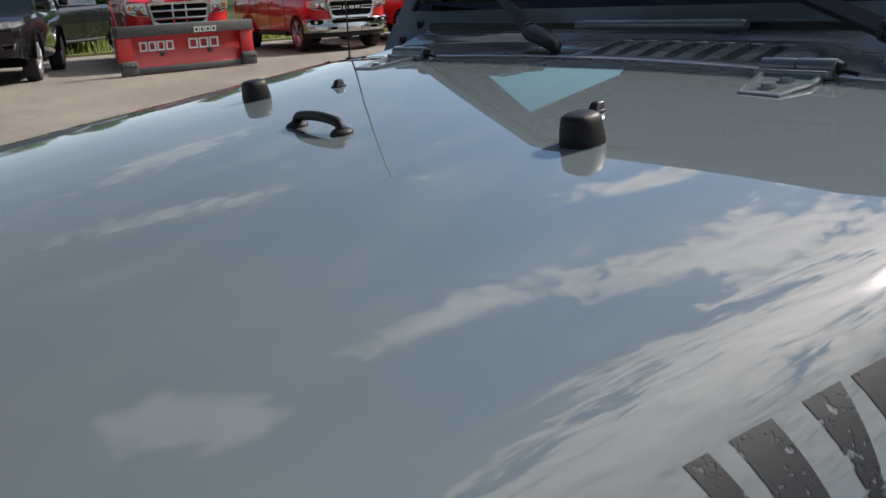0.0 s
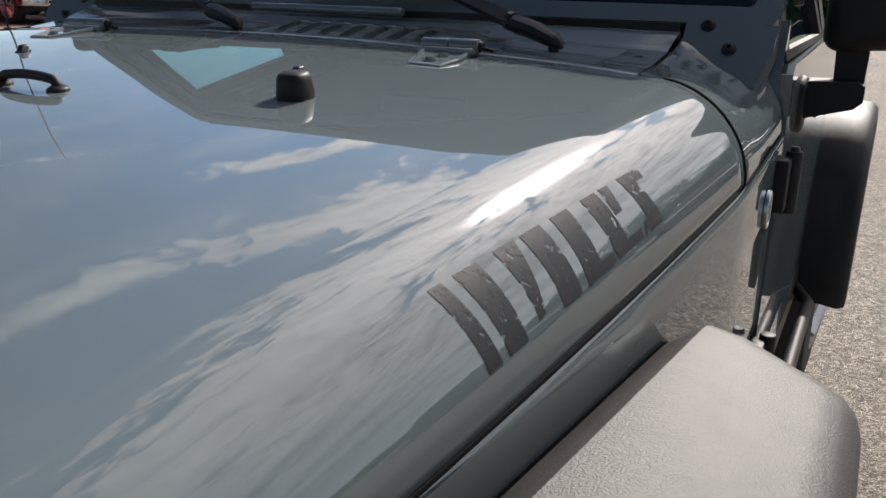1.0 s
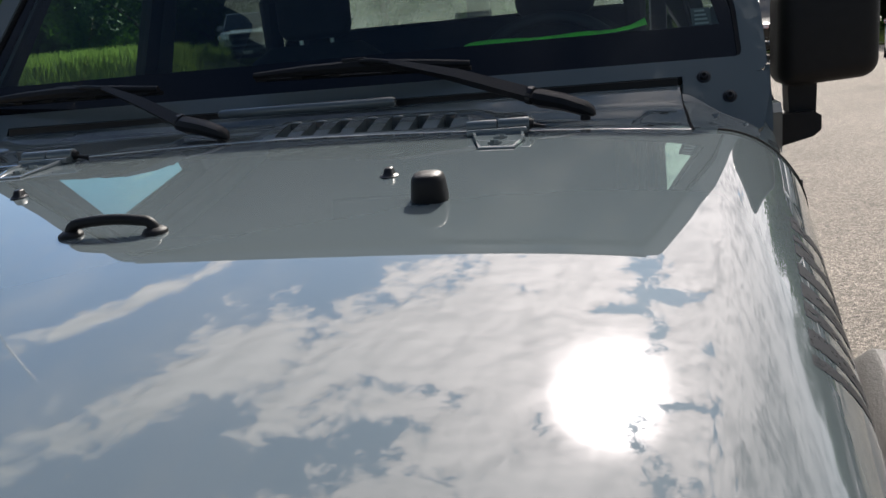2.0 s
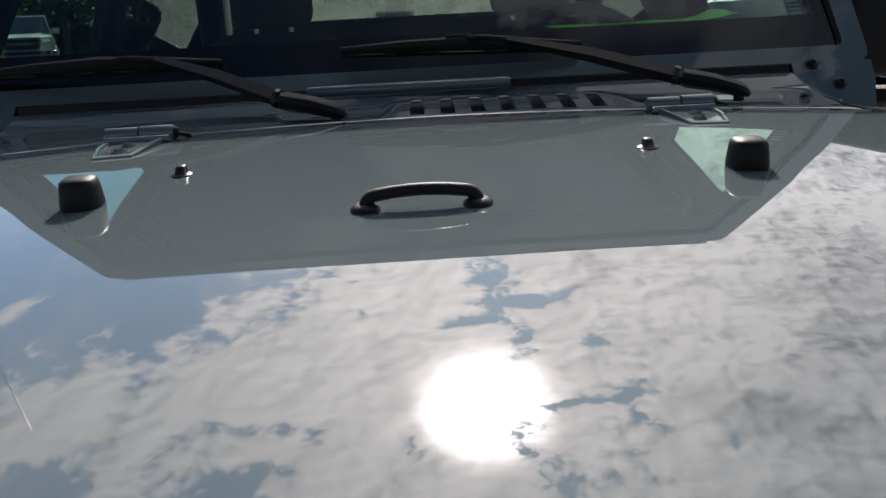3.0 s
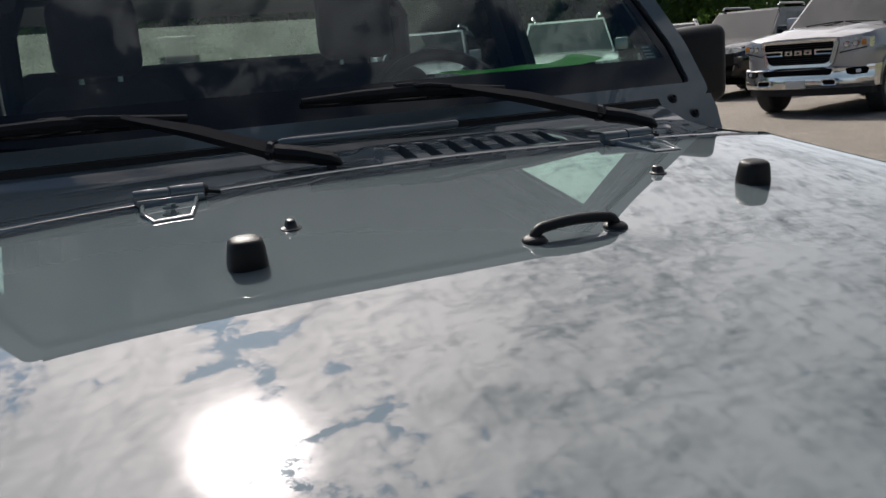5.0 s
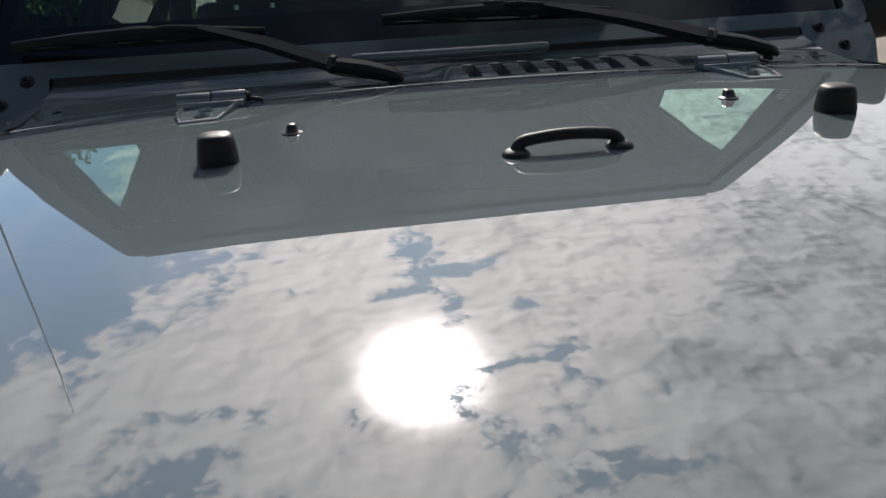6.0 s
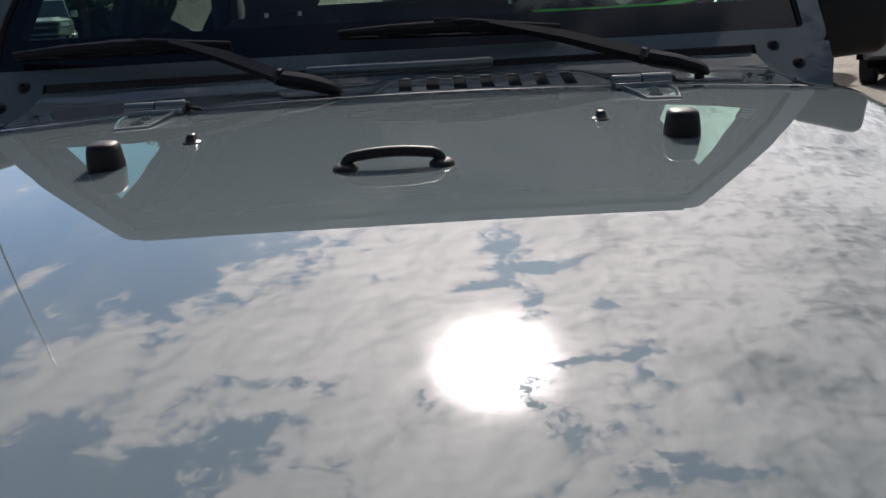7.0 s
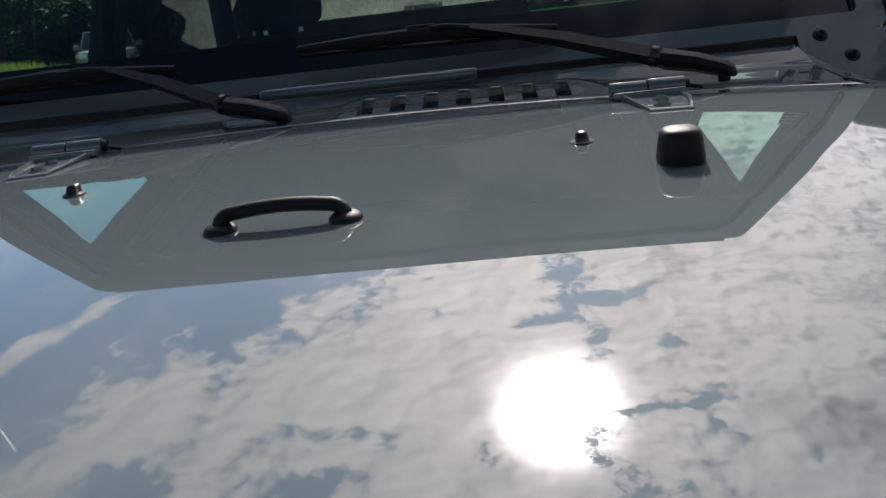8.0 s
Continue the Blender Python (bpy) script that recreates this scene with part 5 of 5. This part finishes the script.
def sides():
    for s in (-1, 1):
        bm = bmesh.new()
        rings = []
        for j in range(33):
            y = -1.10 + 1.41 * j / 32
            w, g, b = half_width(y), gap_height(y) - 0.0065, bulge(y)
            b = b if y < 0.1 else b + (0.0 - b) * min(1, (y - 0.1) / 0.15)
            prof = [(w - 0.02, g - 0.004), (w - 0.002, g), (w + 0.0025, g - 0.004), (w + 0.0035, g - 0.022), (w + 0.005 + b * 0.12, 0.908), (w + 0.004 + b * 0.45, 0.888), (w + b, 0.868), (w + b, 0.70), (w + b - 0.01, 0.55), (w + b - 0.05, 0.50)]
            rings.append([(s * x, y, z) for x, z in prof])
        loft(bm, rings, close=False)
        part("front_fender", bm, PAINT, car, smooth=50)
        # plastic flare
        bm = bmesh.new()
        rings = []
        for f in range(31):
            if f < 20:
                y, dz = -1.18 + 0.92 * f / 19, 0.0
                if f < 4:
                    dz = -0.018 * (4 - f) ** 1.6
            else:
                a = radians(8.6 * (f - 19))
                y, dz = -0.26 + 0.085 * math.sin(a), -0.085 * (1 - math.cos(a))
                if f > 29:
                    y, dz = -0.16, -0.30
            xi, xo = half_width(y) + 0.003, 0.972
            prof = [(xi, -0.12), (xi, -0.034), (xi + 0.004, -0.026), (xi + 0.022, -0.012), (xi + 0.040, 0.004), (xi + 0.044, 0.0060), (xi + 0.08, 0.004), ((xi + xo) / 2 + 0.02, -0.006), (xo - 0.045, -0.014), (xo - 0.022, -0.020), (xo - 0.007, -0.034), (xo, -0.055), (xo + 0.002, -0.10), (xo - 0.006, -0.15), (xo - 0.03, -0.155)]
            rings.append([(s * x, y - 0.075 * max(0, (x - xi) / (xo - xi)) ** 1.3 * (1 if f > 10 else f / 10), 0.882 + dz + z) for x, z in prof])
        loft(bm, rings, close=False)
        fl = part("fender_flare", bm, FLARE, car, "grained grey plastic fender flare", smooth=29)
        bm = bmesh.new()
        tube(bm, [Vector(q[1]) + Vector((s * 0.002, 0, 0.004)) for q in rings[:21]], 0.0045, 8)
        part("edge_seal", bm, DARK, fl, smooth=60)
        # rear flare
        bm = bmesh.new()
        rings = []
        path = [(1.30, 0.40), (1.31, 0.55), (1.36, 0.72), (1.44, 0.83), (1.55, 0.89), (1.75, 0.91), (1.95, 0.89), (2.10, 0.80), (2.2, 0.62), (2.22, 0.5)]
        for y, z in path:
            c = Vector((1.76 - y, 0.45 - z)).normalized() * 0.14
            rings.append([(s * 0.78, y, z), (s * 0.87, y, z + 0.006), (s * 0.915, y, z), (s * 0.934, y + c.x * 0.12, z + c.y * 0.12), (s * 0.938, y + c.x * 0.5, z + c.y * 0.5), (s * 0.92, y + c.x, z + c.y), (s * 0.80, y + c.x, z + c.y)])
        loft(bm, rings)
        part("fender_flare", bm, BLACK_PLASTIC, car, "dark plastic rear fender flare", smooth=45)
        # post between the cowl and the door
        bm = bmesh.new()
        prism(bm, [(0.290, 0.50), (0.290, 0.98), (0.300, 1.10), (0.335, 1.18), (0.345, 1.18), (0.345, 0.50)], "x", s * 0.70, s * 0.795)
        part("door_post", rounded(bm, 0.006), PAINT, car)
        # lower tub, door, sill
        bm = bmesh.new()
        prism(bm, [(0.312, 0.50), (0.312, 1.10), (0.33, 1.115), (1.02, 1.125), (1.02, 0.50)], "x", s * 0.765, s * 0.812)
        door = part("door", rounded(bm, 0.008), PAINT, car)
        bm = bmesh.new()
        top = [(0.315, 1.12), (1.03, 1.125), (1.03, 1.512), (0.560, 1.512)]
        opening = [(0.372, 1.135), (0.965, 1.135), (0.965, 1.476), (0.560, 1.476)]
        vo = [[(s * (0.80 - (z - 1.12) * 0.30 - t), y, z) for y, z in pts] for pts in (top, opening) for t in (0.0, 0.03)]
        rows = [vo[0], vo[2], vo[3], vo[1]]
        vs = [[bm.verts.new(p) for p in r] for r in rows]
        for a, b in ((0, 1), (1, 2), (2, 3), (3, 0)):
            for i in range(4):
                bm.faces.new((vs[a][i], vs[a][(i + 1) % 4], vs[b][(i + 1) % 4], vs[b][i]))
        part("window_frame", bm, BLACK_PLASTIC, door)
        bm = bmesh.new()
        bm.faces.new([bm.verts.new((s * (0.785 - (z - 1.12) * 0.30), y, z)) for y, z in opening])
        g = part("door_glass", bm, PANE, door, smooth=0)
        g.visible_shadow = False
        bm = bmesh.new()
        tube(bm, [(s * 0.808, 0.86, 1.0), (s * 0.842, 0.875, 1.0), (s * 0.848, 0.92, 1.0), (s * 0.842, 0.965, 1.0), (s * 0.808, 0.98, 1.0)], 0.011, 8)
        cyl(bm, (s * 0.80, 0.92, 1.0), (s * 0.817, 0.92, 1.0), 0.045, 0.04, 20)
        part("door_handle", bm, BLACK_PLASTIC, door)
        for z0, z1 in ((0.885, 0.985), (0.625, 0.675)):
            bm = bmesh.new()
            cyl(bm, (s * 0.831, 0.306, z0), (s * 0.831, 0.306, z1), 0.0135, seg=16, r=0.003)
            box(bm, s * 0.818 - 0.012, s * 0.818 + 0.012, 0.255, 0.306, z0 + 0.008, z1 - 0.008, 0.004)
            hg = part("door_hinge", bm, BLACK_PLASTIC, door)
            if z0 > 0.8:
                bm = bmesh.new()
                cyl(bm, (s * 0.831, 0.306, z1 - 0.001), (s * 0.831, 0.306, z1 + 0.007), 0.009, 0.006, 12)
                part("hinge_bolt", bm, BOLT, hg)
        bm = bmesh.new()
        prism(bm, [(1.025, 0.45), (1.025, 1.125), (2.32, 1.125), (2.34, 1.10), (2.34, 0.45)], "x", s * 0.755, s * 0.806)
        part("rear_quarter", rounded(bm, 0.006), PAINT, car)
        bm = bmesh.new()
        tube(bm, [(s * 0.80, -0.05, 0.47), (s * 0.845, 0.02, 0.455), (s * 0.85, 0.6, 0.455), (s * 0.85, 1.15, 0.455), (s * 0.80, 1.25, 0.47)], 0.015, 12)
        part("side_step", bm, BLACK_PLASTIC, car, "black side step bar")
        bm = bmesh.new()
        box(bm, s * 0.78 - 0.03, s * 0.78 + 0.03, -0.1, 1.3, 0.42, 0.52, 0.01)
        part("sill", bm, BLACK_PLASTIC, car)
        # mirror on a bent arm
        bm = bmesh.new()
        x0, x1 = sorted((s * 0.833, s * 1.008))
        box(bm, x0, x1, 0.465, 0.60, 1.133, 1.318, 0.030, 5)
        for v in bm.verts:
            v.co.z += 0.006 * (abs(v.co.x) - 0.93) / 0.09
        mi = part("door_mirror", bm, BLACK_PLASTIC, car, "black plastic door mirror", smooth=50)
        bm = bmesh.new()
        prism(bm, [(s * 0.855, 1.155), (s * 0.909, 1.155), (s * 0.907, 1.058), (s * 0.860, 1.058)], "y", 0.515, 0.575)
        part("stem", rounded(bm, 0.008, 3), BLACK_PLASTIC, mi)
        bm = bmesh.new()
        prism(bm, [(s * 0.797, 1.076), (s * 0.898, 1.080), (s * 0.911, 1.072), (s * 0.911, 1.046), (s * 0.898, 1.034), (s * 0.812, 1.010), (s * 0.797, 1.012)], "y", 0.485, 0.560)
        part("arm", rounded(bm, 0.008, 3), BLACK_PLASTIC, mi)
        bm = bmesh.new()
        cyl(bm, (s * 0.80, 0.50, 1.035), (s * 0.822, 0.50, 1.035), 0.055, 0.047, 20, r=0.004)
        part("foot", bm, BLACK_PLASTIC, mi)
        bm = bmesh.new()
        quad_slab(bm, [(s * 0.856, 0.6015, 1.165), (s * 0.986, 0.6015, 1.165), (s * 0.986, 0.6015, 1.295), (s * 0.856, 0.6015, 1.295)], 0.002)
        part("mirror_glass", bm, CHROME, mi)
        for z in (1.088, 0.985, 1.21, 1.30):
            bm = bmesh.new()
            x = 0.797 if z < 1.15 else 0.792 - max(0, z - 1.28) * 0.3
            cyl(bm, (s * x, 0.345 + (z - 1.1) * 0.5, z), (s * (x + 0.012), 0.345 + (z - 1.1) * 0.5, z), 0.009, 0.007, 12)
            part("side_bolt", bm, BOLT, car)
        for y in (-0.68, 1.74):
            wheel(car, s * 0.735, y, 0.40, s)
    # round badge on the flank
    bm = bmesh.new()
    rings = [[(0.8110 + h, 0.205 + math.cos(a) * r * 0.023, 0.91 + math.sin(a) * r * 0.030) for a in (2 * math.pi * k / 32 for k in range(32))] for r, h in ((1.0, -0.002), (1.0, 0.003), (0.94, 0.0045), (0.84, 0.0045), (0.80, 0.003), (0.2, 0.003))]
    loft(bm, rings)
    bd = part("badge", bm, STEEL, car, "small oval metal badge")
    bm = bmesh.new()
    for dz in (-0.014, 0.0, 0.014):
        box(bm, 0.8135, 0.8155, 0.193, 0.217, 0.91 + dz - 0.004, 0.91 + dz + 0.004)
    part("relief_bar", bm, PRINT, bd)
    # whip aerial
    bm = bmesh.new()
    x, y = -0.742, 0.122
    z = skin(x, y)
    cyl(bm, (x, y, z - 0.004), (x, y, z + 0.016), 0.014, 0.008, 16, r=0.002)
    a = part("aerial_base", bm, RUBBER, car)
    bm = bmesh.new()
    tube(bm, [(x, y, z + 0.012), (x - 0.002, y + 0.003, z + 0.18), (x - 0.022, y + 0.035, z + 0.40), (x - 0.055, y + 0.095, z + 0.60), (x - 0.097, y + 0.168, 1.861)], [0.0021, 0.0019, 0.0017, 0.0015, 0.0013], 8)
    part("aerial_mast", bm, BOLT, a, "thin black whip aerial")


sides()


def cabin():
    bm = bmesh.new()
    rings = []
    for y, z, w in ((0.585, 1.605, 0.655), (0.63, 1.622, 0.675), (0.9, 1.655, 0.685), (1.6, 1.665, 0.685), (2.25, 1.65, 0.68), (2.36, 1.60, 0.66)):
        rings.append([(-w - 0.012, y, 1.508), (-w, y, z - 0.055), (-w + 0.05, y, z - 0.032), (-0.35, y, z - 0.009), (0.0, y, z), (0.35, y, z - 0.009), (w - 0.05, y, z - 0.032), (w, y, z - 0.055), (w + 0.012, y, 1.508), (w - 0.035, y, 1.512), (w - 0.06, y, z - 0.07), (-w + 0.06, y, z - 0.07), (-w + 0.035, y, 1.512)])
    loft(bm, rings)
    part("hard_top", bm, TOP, car, "black textured hard top", smooth=40)
    for s in (-1, 1):
        bm = bmesh.new()
        prism(bm, [(1.03, 1.12), (1.11, 1.12), (1.11, 1.52), (1.03, 1.52)], "x", s * 0.66, s * 0.70)
        for v in bm.verts:
            v.co.x += s * 0.10 * (1.52 - v.co.z) / 0.4
        part("roof_pillar", bm, TOP, car)
        bm = bmesh.new()
        box(bm, s * 0.70 - 0.03, s * 0.70 + 0.03, 2.22, 2.36, 1.12, 1.52, 0.01)
        part("roof_pillar", bm, TOP, car)
        bm = bmesh.new()
        bm.faces.new([bm.verts.new((s * (0.79 - (z - 1.12) * 0.28), y, z)) for y, z in ((1.11, 1.125), (2.22, 1.125), (2.22, 1.51), (1.11, 1.51))])
        g = part("quarter_window", bm, TINTED, car, smooth=0)
        g.visible_shadow = False
        # seat
        st = new("front_seat")
        st.parent = car
        tagged(st, "dark cloth bucket seat")
        x = s * 0.37
        bm = bmesh.new()
        box(bm, x - 0.25, x + 0.25, 0.85, 1.35, 0.72, 0.90, 0.05, 3)
        part("cushion", bm, CLOTH, st)
        bm = bmesh.new()
        rings = [[(x + sx * w, y + sy * 0.05, z) for sx, sy in ((-1, -0.5), (-0.8, -1), (0.8, -1), (1, -0.5), (1, 0.7), (0.8, 1), (-0.8, 1), (-1, 0.7))] for y, z, w in ((1.25, 0.88, 0.22), (1.28, 1.0, 0.25), (1.33, 1.18, 0.235), (1.36, 1.26, 0.20), (1.37, 1.30, 0.14))]
        loft(bm, rings)
        part("backrest", bm, CLOTH, st, smooth=50)
        bm = bmesh.new()
        box(bm, x - 0.115, x + 0.115, 1.33, 1.43, 1.315, 1.53, 0.04, 3)
        part("headrest", bm, CLOTH, st)
        for q in (-0.05, 0.05):
            bm = bmesh.new()
            cyl(bm, (x + q, 1.38, 1.28), (x + q, 1.38, 1.34), 0.007, seg=8)
            part("headrest_post", bm, STEEL, st)
    bm = bmesh.new()
    for s in (-1, 1):
        tube(bm, [(s * 0.60, 1.62, 0.7), (s * 0.60, 1.60, 1.45), (s * 0.54, 1.60, 1.56), (0, 1.60, 1.585)], 0.035, 10)
        tube(bm, [(s * 0.58, 1.60, 1.54), (s * 0.60, 1.0, 1.555), (s * 0.615, 0.66, 1.55)], 0.03, 10)
    part("roll_bar", bm, CLOTH, car, "padded black roll bar")
    bm = bmesh.new()
    box(bm, -0.60, 0.60, 1.9, 2.05, 0.8, 1.352, 0.04)
    part("rear_bench", bm, CLOTH, car)
    # floor, bulkheads, tailgate
    bm = bmesh.new()
    box(bm, -0.76, 0.76, 0.33, 2.33, 0.42, 0.50)
    part("floor_pan", bm, DASH, car)
    bm = bmesh.new()
    box(bm, -0.755, 0.755, 2.30, 2.345, 0.45, 1.225, 0.01)
    part("tailgate", bm, PAINT, car)
    bm = bmesh.new()
    bm.faces.new([bm.verts.new(p) for p in ((-0.66, 2.34, 1.225), (0.66, 2.34, 1.225), (0.62, 2.35, 1.50), (-0.62, 2.35, 1.50))])
    g = part("rear_window", bm, DUSTY, car, "dusty tinted rear window", smooth=0)
    g.visible_shadow = False
    bm = bmesh.new()
    cyl(bm, (0.05, 2.38, 0.92), (0.05, 2.60, 0.92), 0.38, seg=32, r=0.05)
    part("spare_wheel", bm, TYRE, car)
    bm = bmesh.new()
    box(bm, -0.095, 0.058, 2.44, 2.50, 1.452, 1.468, 0.005)
    box(bm, -0.07, 0.03, 2.43, 2.49, 1.25, 1.453, 0.01)
    part("brake_lamp", bm, BLACK_PLASTIC, car)
    # dashboard
    bm = bmesh.new()
    prism(bm, [(0.31, 1.16), (0.33, 1.222), (0.40, 1.236), (0.62, 1.232), (0.72, 1.20), (0.75, 1.05), (0.72, 0.85), (0.31, 0.85)], "x", -0.735, 0.735)
    part("dashboard", rounded(bm, 0.015), DASH, car, "dark vinyl dashboard")
    bm = bmesh.new()
    cx, cy, cz, r = 0.39, 0.76, 1.14, 0.185
    tilt = Matrix.Translation((cx, cy, cz)) @ Matrix.Rotation(radians(62), 4, "X")
    ring = [tilt @ Vector((math.cos(2 * math.pi * k / 40) * r, math.sin(2 * math.pi * k / 40) * r, 0)) for k in range(41)]
    tube(bm, ring, 0.015, 10)
    sw = part("steering_wheel", bm, DASH, car, "dark steering wheel", smooth=60)
    bm = bmesh.new()
    for a in (0.2, math.pi - 0.2, 1.5 * math.pi):
        tube(bm, [tilt @ Vector((0, 0, -0.02)), tilt @ Vector((math.cos(a) * r, math.sin(a) * r, 0))], 0.016, 8)
    cyl(bm, tilt @ Vector((0, 0, -0.05)), tilt @ Vector((0, 0, 0.0)), 0.07, 0.06, 20)
    part("hub", bm, DASH, sw)
    bm = bmesh.new()
    box(bm, -0.12, 0.12, 0.60, 0.625, 1.47, 1.53, 0.012)
    part("rear_view_mirror", bm, BLACK_PLASTIC, car)


cabin()


def dash_card():
    bm = bmesh.new()
    rows = []
    for k in range(13):
        x = 0.262 + 0.335 * k / 12
        up = 0.014 * max(0, (k - 9) / 3) ** 2
        rows.append([(x, 0.395, 1.254 + up * 0.7), (x, 0.46, 1.259 + up), (x, 0.53, 1.2605 + 0.002 * math.sin(k) + up * 1.3)])
    top = loft(bm, rows, close=False)
    bmesh.ops.solidify(bm, geom=bm.faces[:], thickness=0.002)
    tagged(part("green_card", bm, GREEN_CARD, smooth=50), "bright green card lying on the dashboard", "card")
    bm = bmesh.new()
    rows = []
    for k in range(9):
        x = 0.255 + 0.33 * k / 8
        rows.append([(x, 0.372, 1.2405), (x, 0.46, 1.2440), (x, 0.55, 1.2470)])
    loft(bm, rows, close=False)
    bmesh.ops.solidify(bm, geom=bm.faces[:], thickness=0.002)
    tagged(part("paper_sheet", bm, WHITE_PAPER, smooth=50), "white paper sheet lying on the dashboard under a green card", "paper")


dash_card()

# ---- the lot ----
ground()
grass_tufts()
woods()
ROW_W, ROW_E = "pickups in the west row", "cars in the east row"
pickup(RED, pose(-19.20, 7.01, 0, 0, 0, -104.8) @ Matrix.Diagonal((1, 1, 1.10, 1)), "red pickup truck with an older chrome grille behind a snow plow", ROW_W, old=True)
snow_plow(pose(-15.47, 5.95, 0, 0, 0, -88.7))
red = pickup(RED, pose(-19.65, 11.08, 0, 0, 0, -98.2), "bright red pickup truck with chrome grille and bumper", ROW_W)
for k, (x, w) in enumerate(((-0.36, 0.10), (-0.20, 0.13), (-0.02, 0.13), (0.16, 0.13), (0.33, 0.10))):
    bm = bmesh.new()
    quad_slab(bm, [(x, 0.795, 1.83), (x + w, 0.795, 1.83), (x + w, 0.700, 1.902), (x, 0.700, 1.902)], 0.004)
    for v in bm.verts:
        v.co.y += 0.014
    part("price_bar", bm, YELLOW, red, "yellow price bar on the windscreen")
copy_thing(red, pose(-19.88, 14.29, 0, 0, 0, -96.2))
grey_truck = pickup(SILVER, pose(-20.0, 17.4, 0, 0, 0, -95), "silver pickup truck with chrome grille and bumper", ROW_W)
suv(BLACK, pose(-18.36, 3.22, 0, 0, 0, -113.5), "black sport utility car with slotted chrome grille", ROW_W)
pickup(BLACK, pose(-25.2, 6.2, 0, 0, 0, -140), "black pickup truck parked side on", ROW_W)
copy_thing(grey_truck, pose(12.90, 9.91, 0, 0, 0, 107.2))
dark_suv = suv(BLACK, pose(15.0, 15.25, 0, 0, 0, 112), "black sport utility car with slotted chrome grille", ROW_E)
pale_suv = suv(SILVER, pose(18.4, 22.4, 0, 0, 0, 138), "silver sport utility car with roof rails", ROW_E, slots=False)
copy_thing(pale_suv, pose(19.0, 23.0, 0, 0, 0, 138))
copy_thing(pale_suv, pose(9.3, 14.4, 0, 0, 0, 148))
suv(WHITE, pose(6.9, 16.1, 0, 0, 0, 148), "white sport utility car with roof rails", ROW_E, slots=False)
pickup(SILVER, pose(-13.5, 31.2, 1.20, 0, 0, -160), "silver pickup truck on the grass bank", "cars on the grass bank", chrome=NAVY)
copy_thing(pale_suv, pose(-19.0, 20.9, 0.06, 0, 0, -100))
tagged(copy_thing(dark_suv, pose(5.9, 29.5, 0, 0, 0, 172)), "dark sport utility car parked on the grass edge")
tagged(copy_thing(dark_suv, pose(4.2, 37.0, 0, 0, 0, 100)), "dark sport utility car parked on the grass edge")

LEAF_A, LEAF_B = leaf_material("leaf_green", (0.07, 0.125, 0.03)), leaf_material("leaf_dark_green", (0.05, 0.095, 0.026))
kinds = [tree(10.5, 3.6, 11, LEAF_A), tree(12.0, 4.2, 12, LEAF_B), tree(8.5, 3.4, 13, LEAF_A)]
spots = []
random.seed(21)
for k in range(19):
    spots.append((-30 + 3.9 * k + random.uniform(-1.2, 1.2), 46 + random.uniform(-3, 3)))
for k in range(16):
    spots.append((-62 + random.uniform(-4, 4), -14 + 5.0 * k))
for k in range(12):
    spots.append((58 + random.uniform(-3, 3), 52 - 5.0 * k))
for i, (x, y) in enumerate(spots):
    m = pose(x, y, 0, 0, 0, random.uniform(0, 360)) @ Matrix.Scale(random.uniform(0.85, 1.15) * (0.5 if abs(x) > 45 else 1.0), 4)
    base = kinds[i % 3]
    m = Matrix.Translation((0, 0, bank_height(x, y))) @ m
    if i < 3:
        base.matrix_basis = pose(x, y, 0, 0, 0, 40 * i)
    else:
        made = copy_thing(base, m)
        made.scale = m.to_scale()
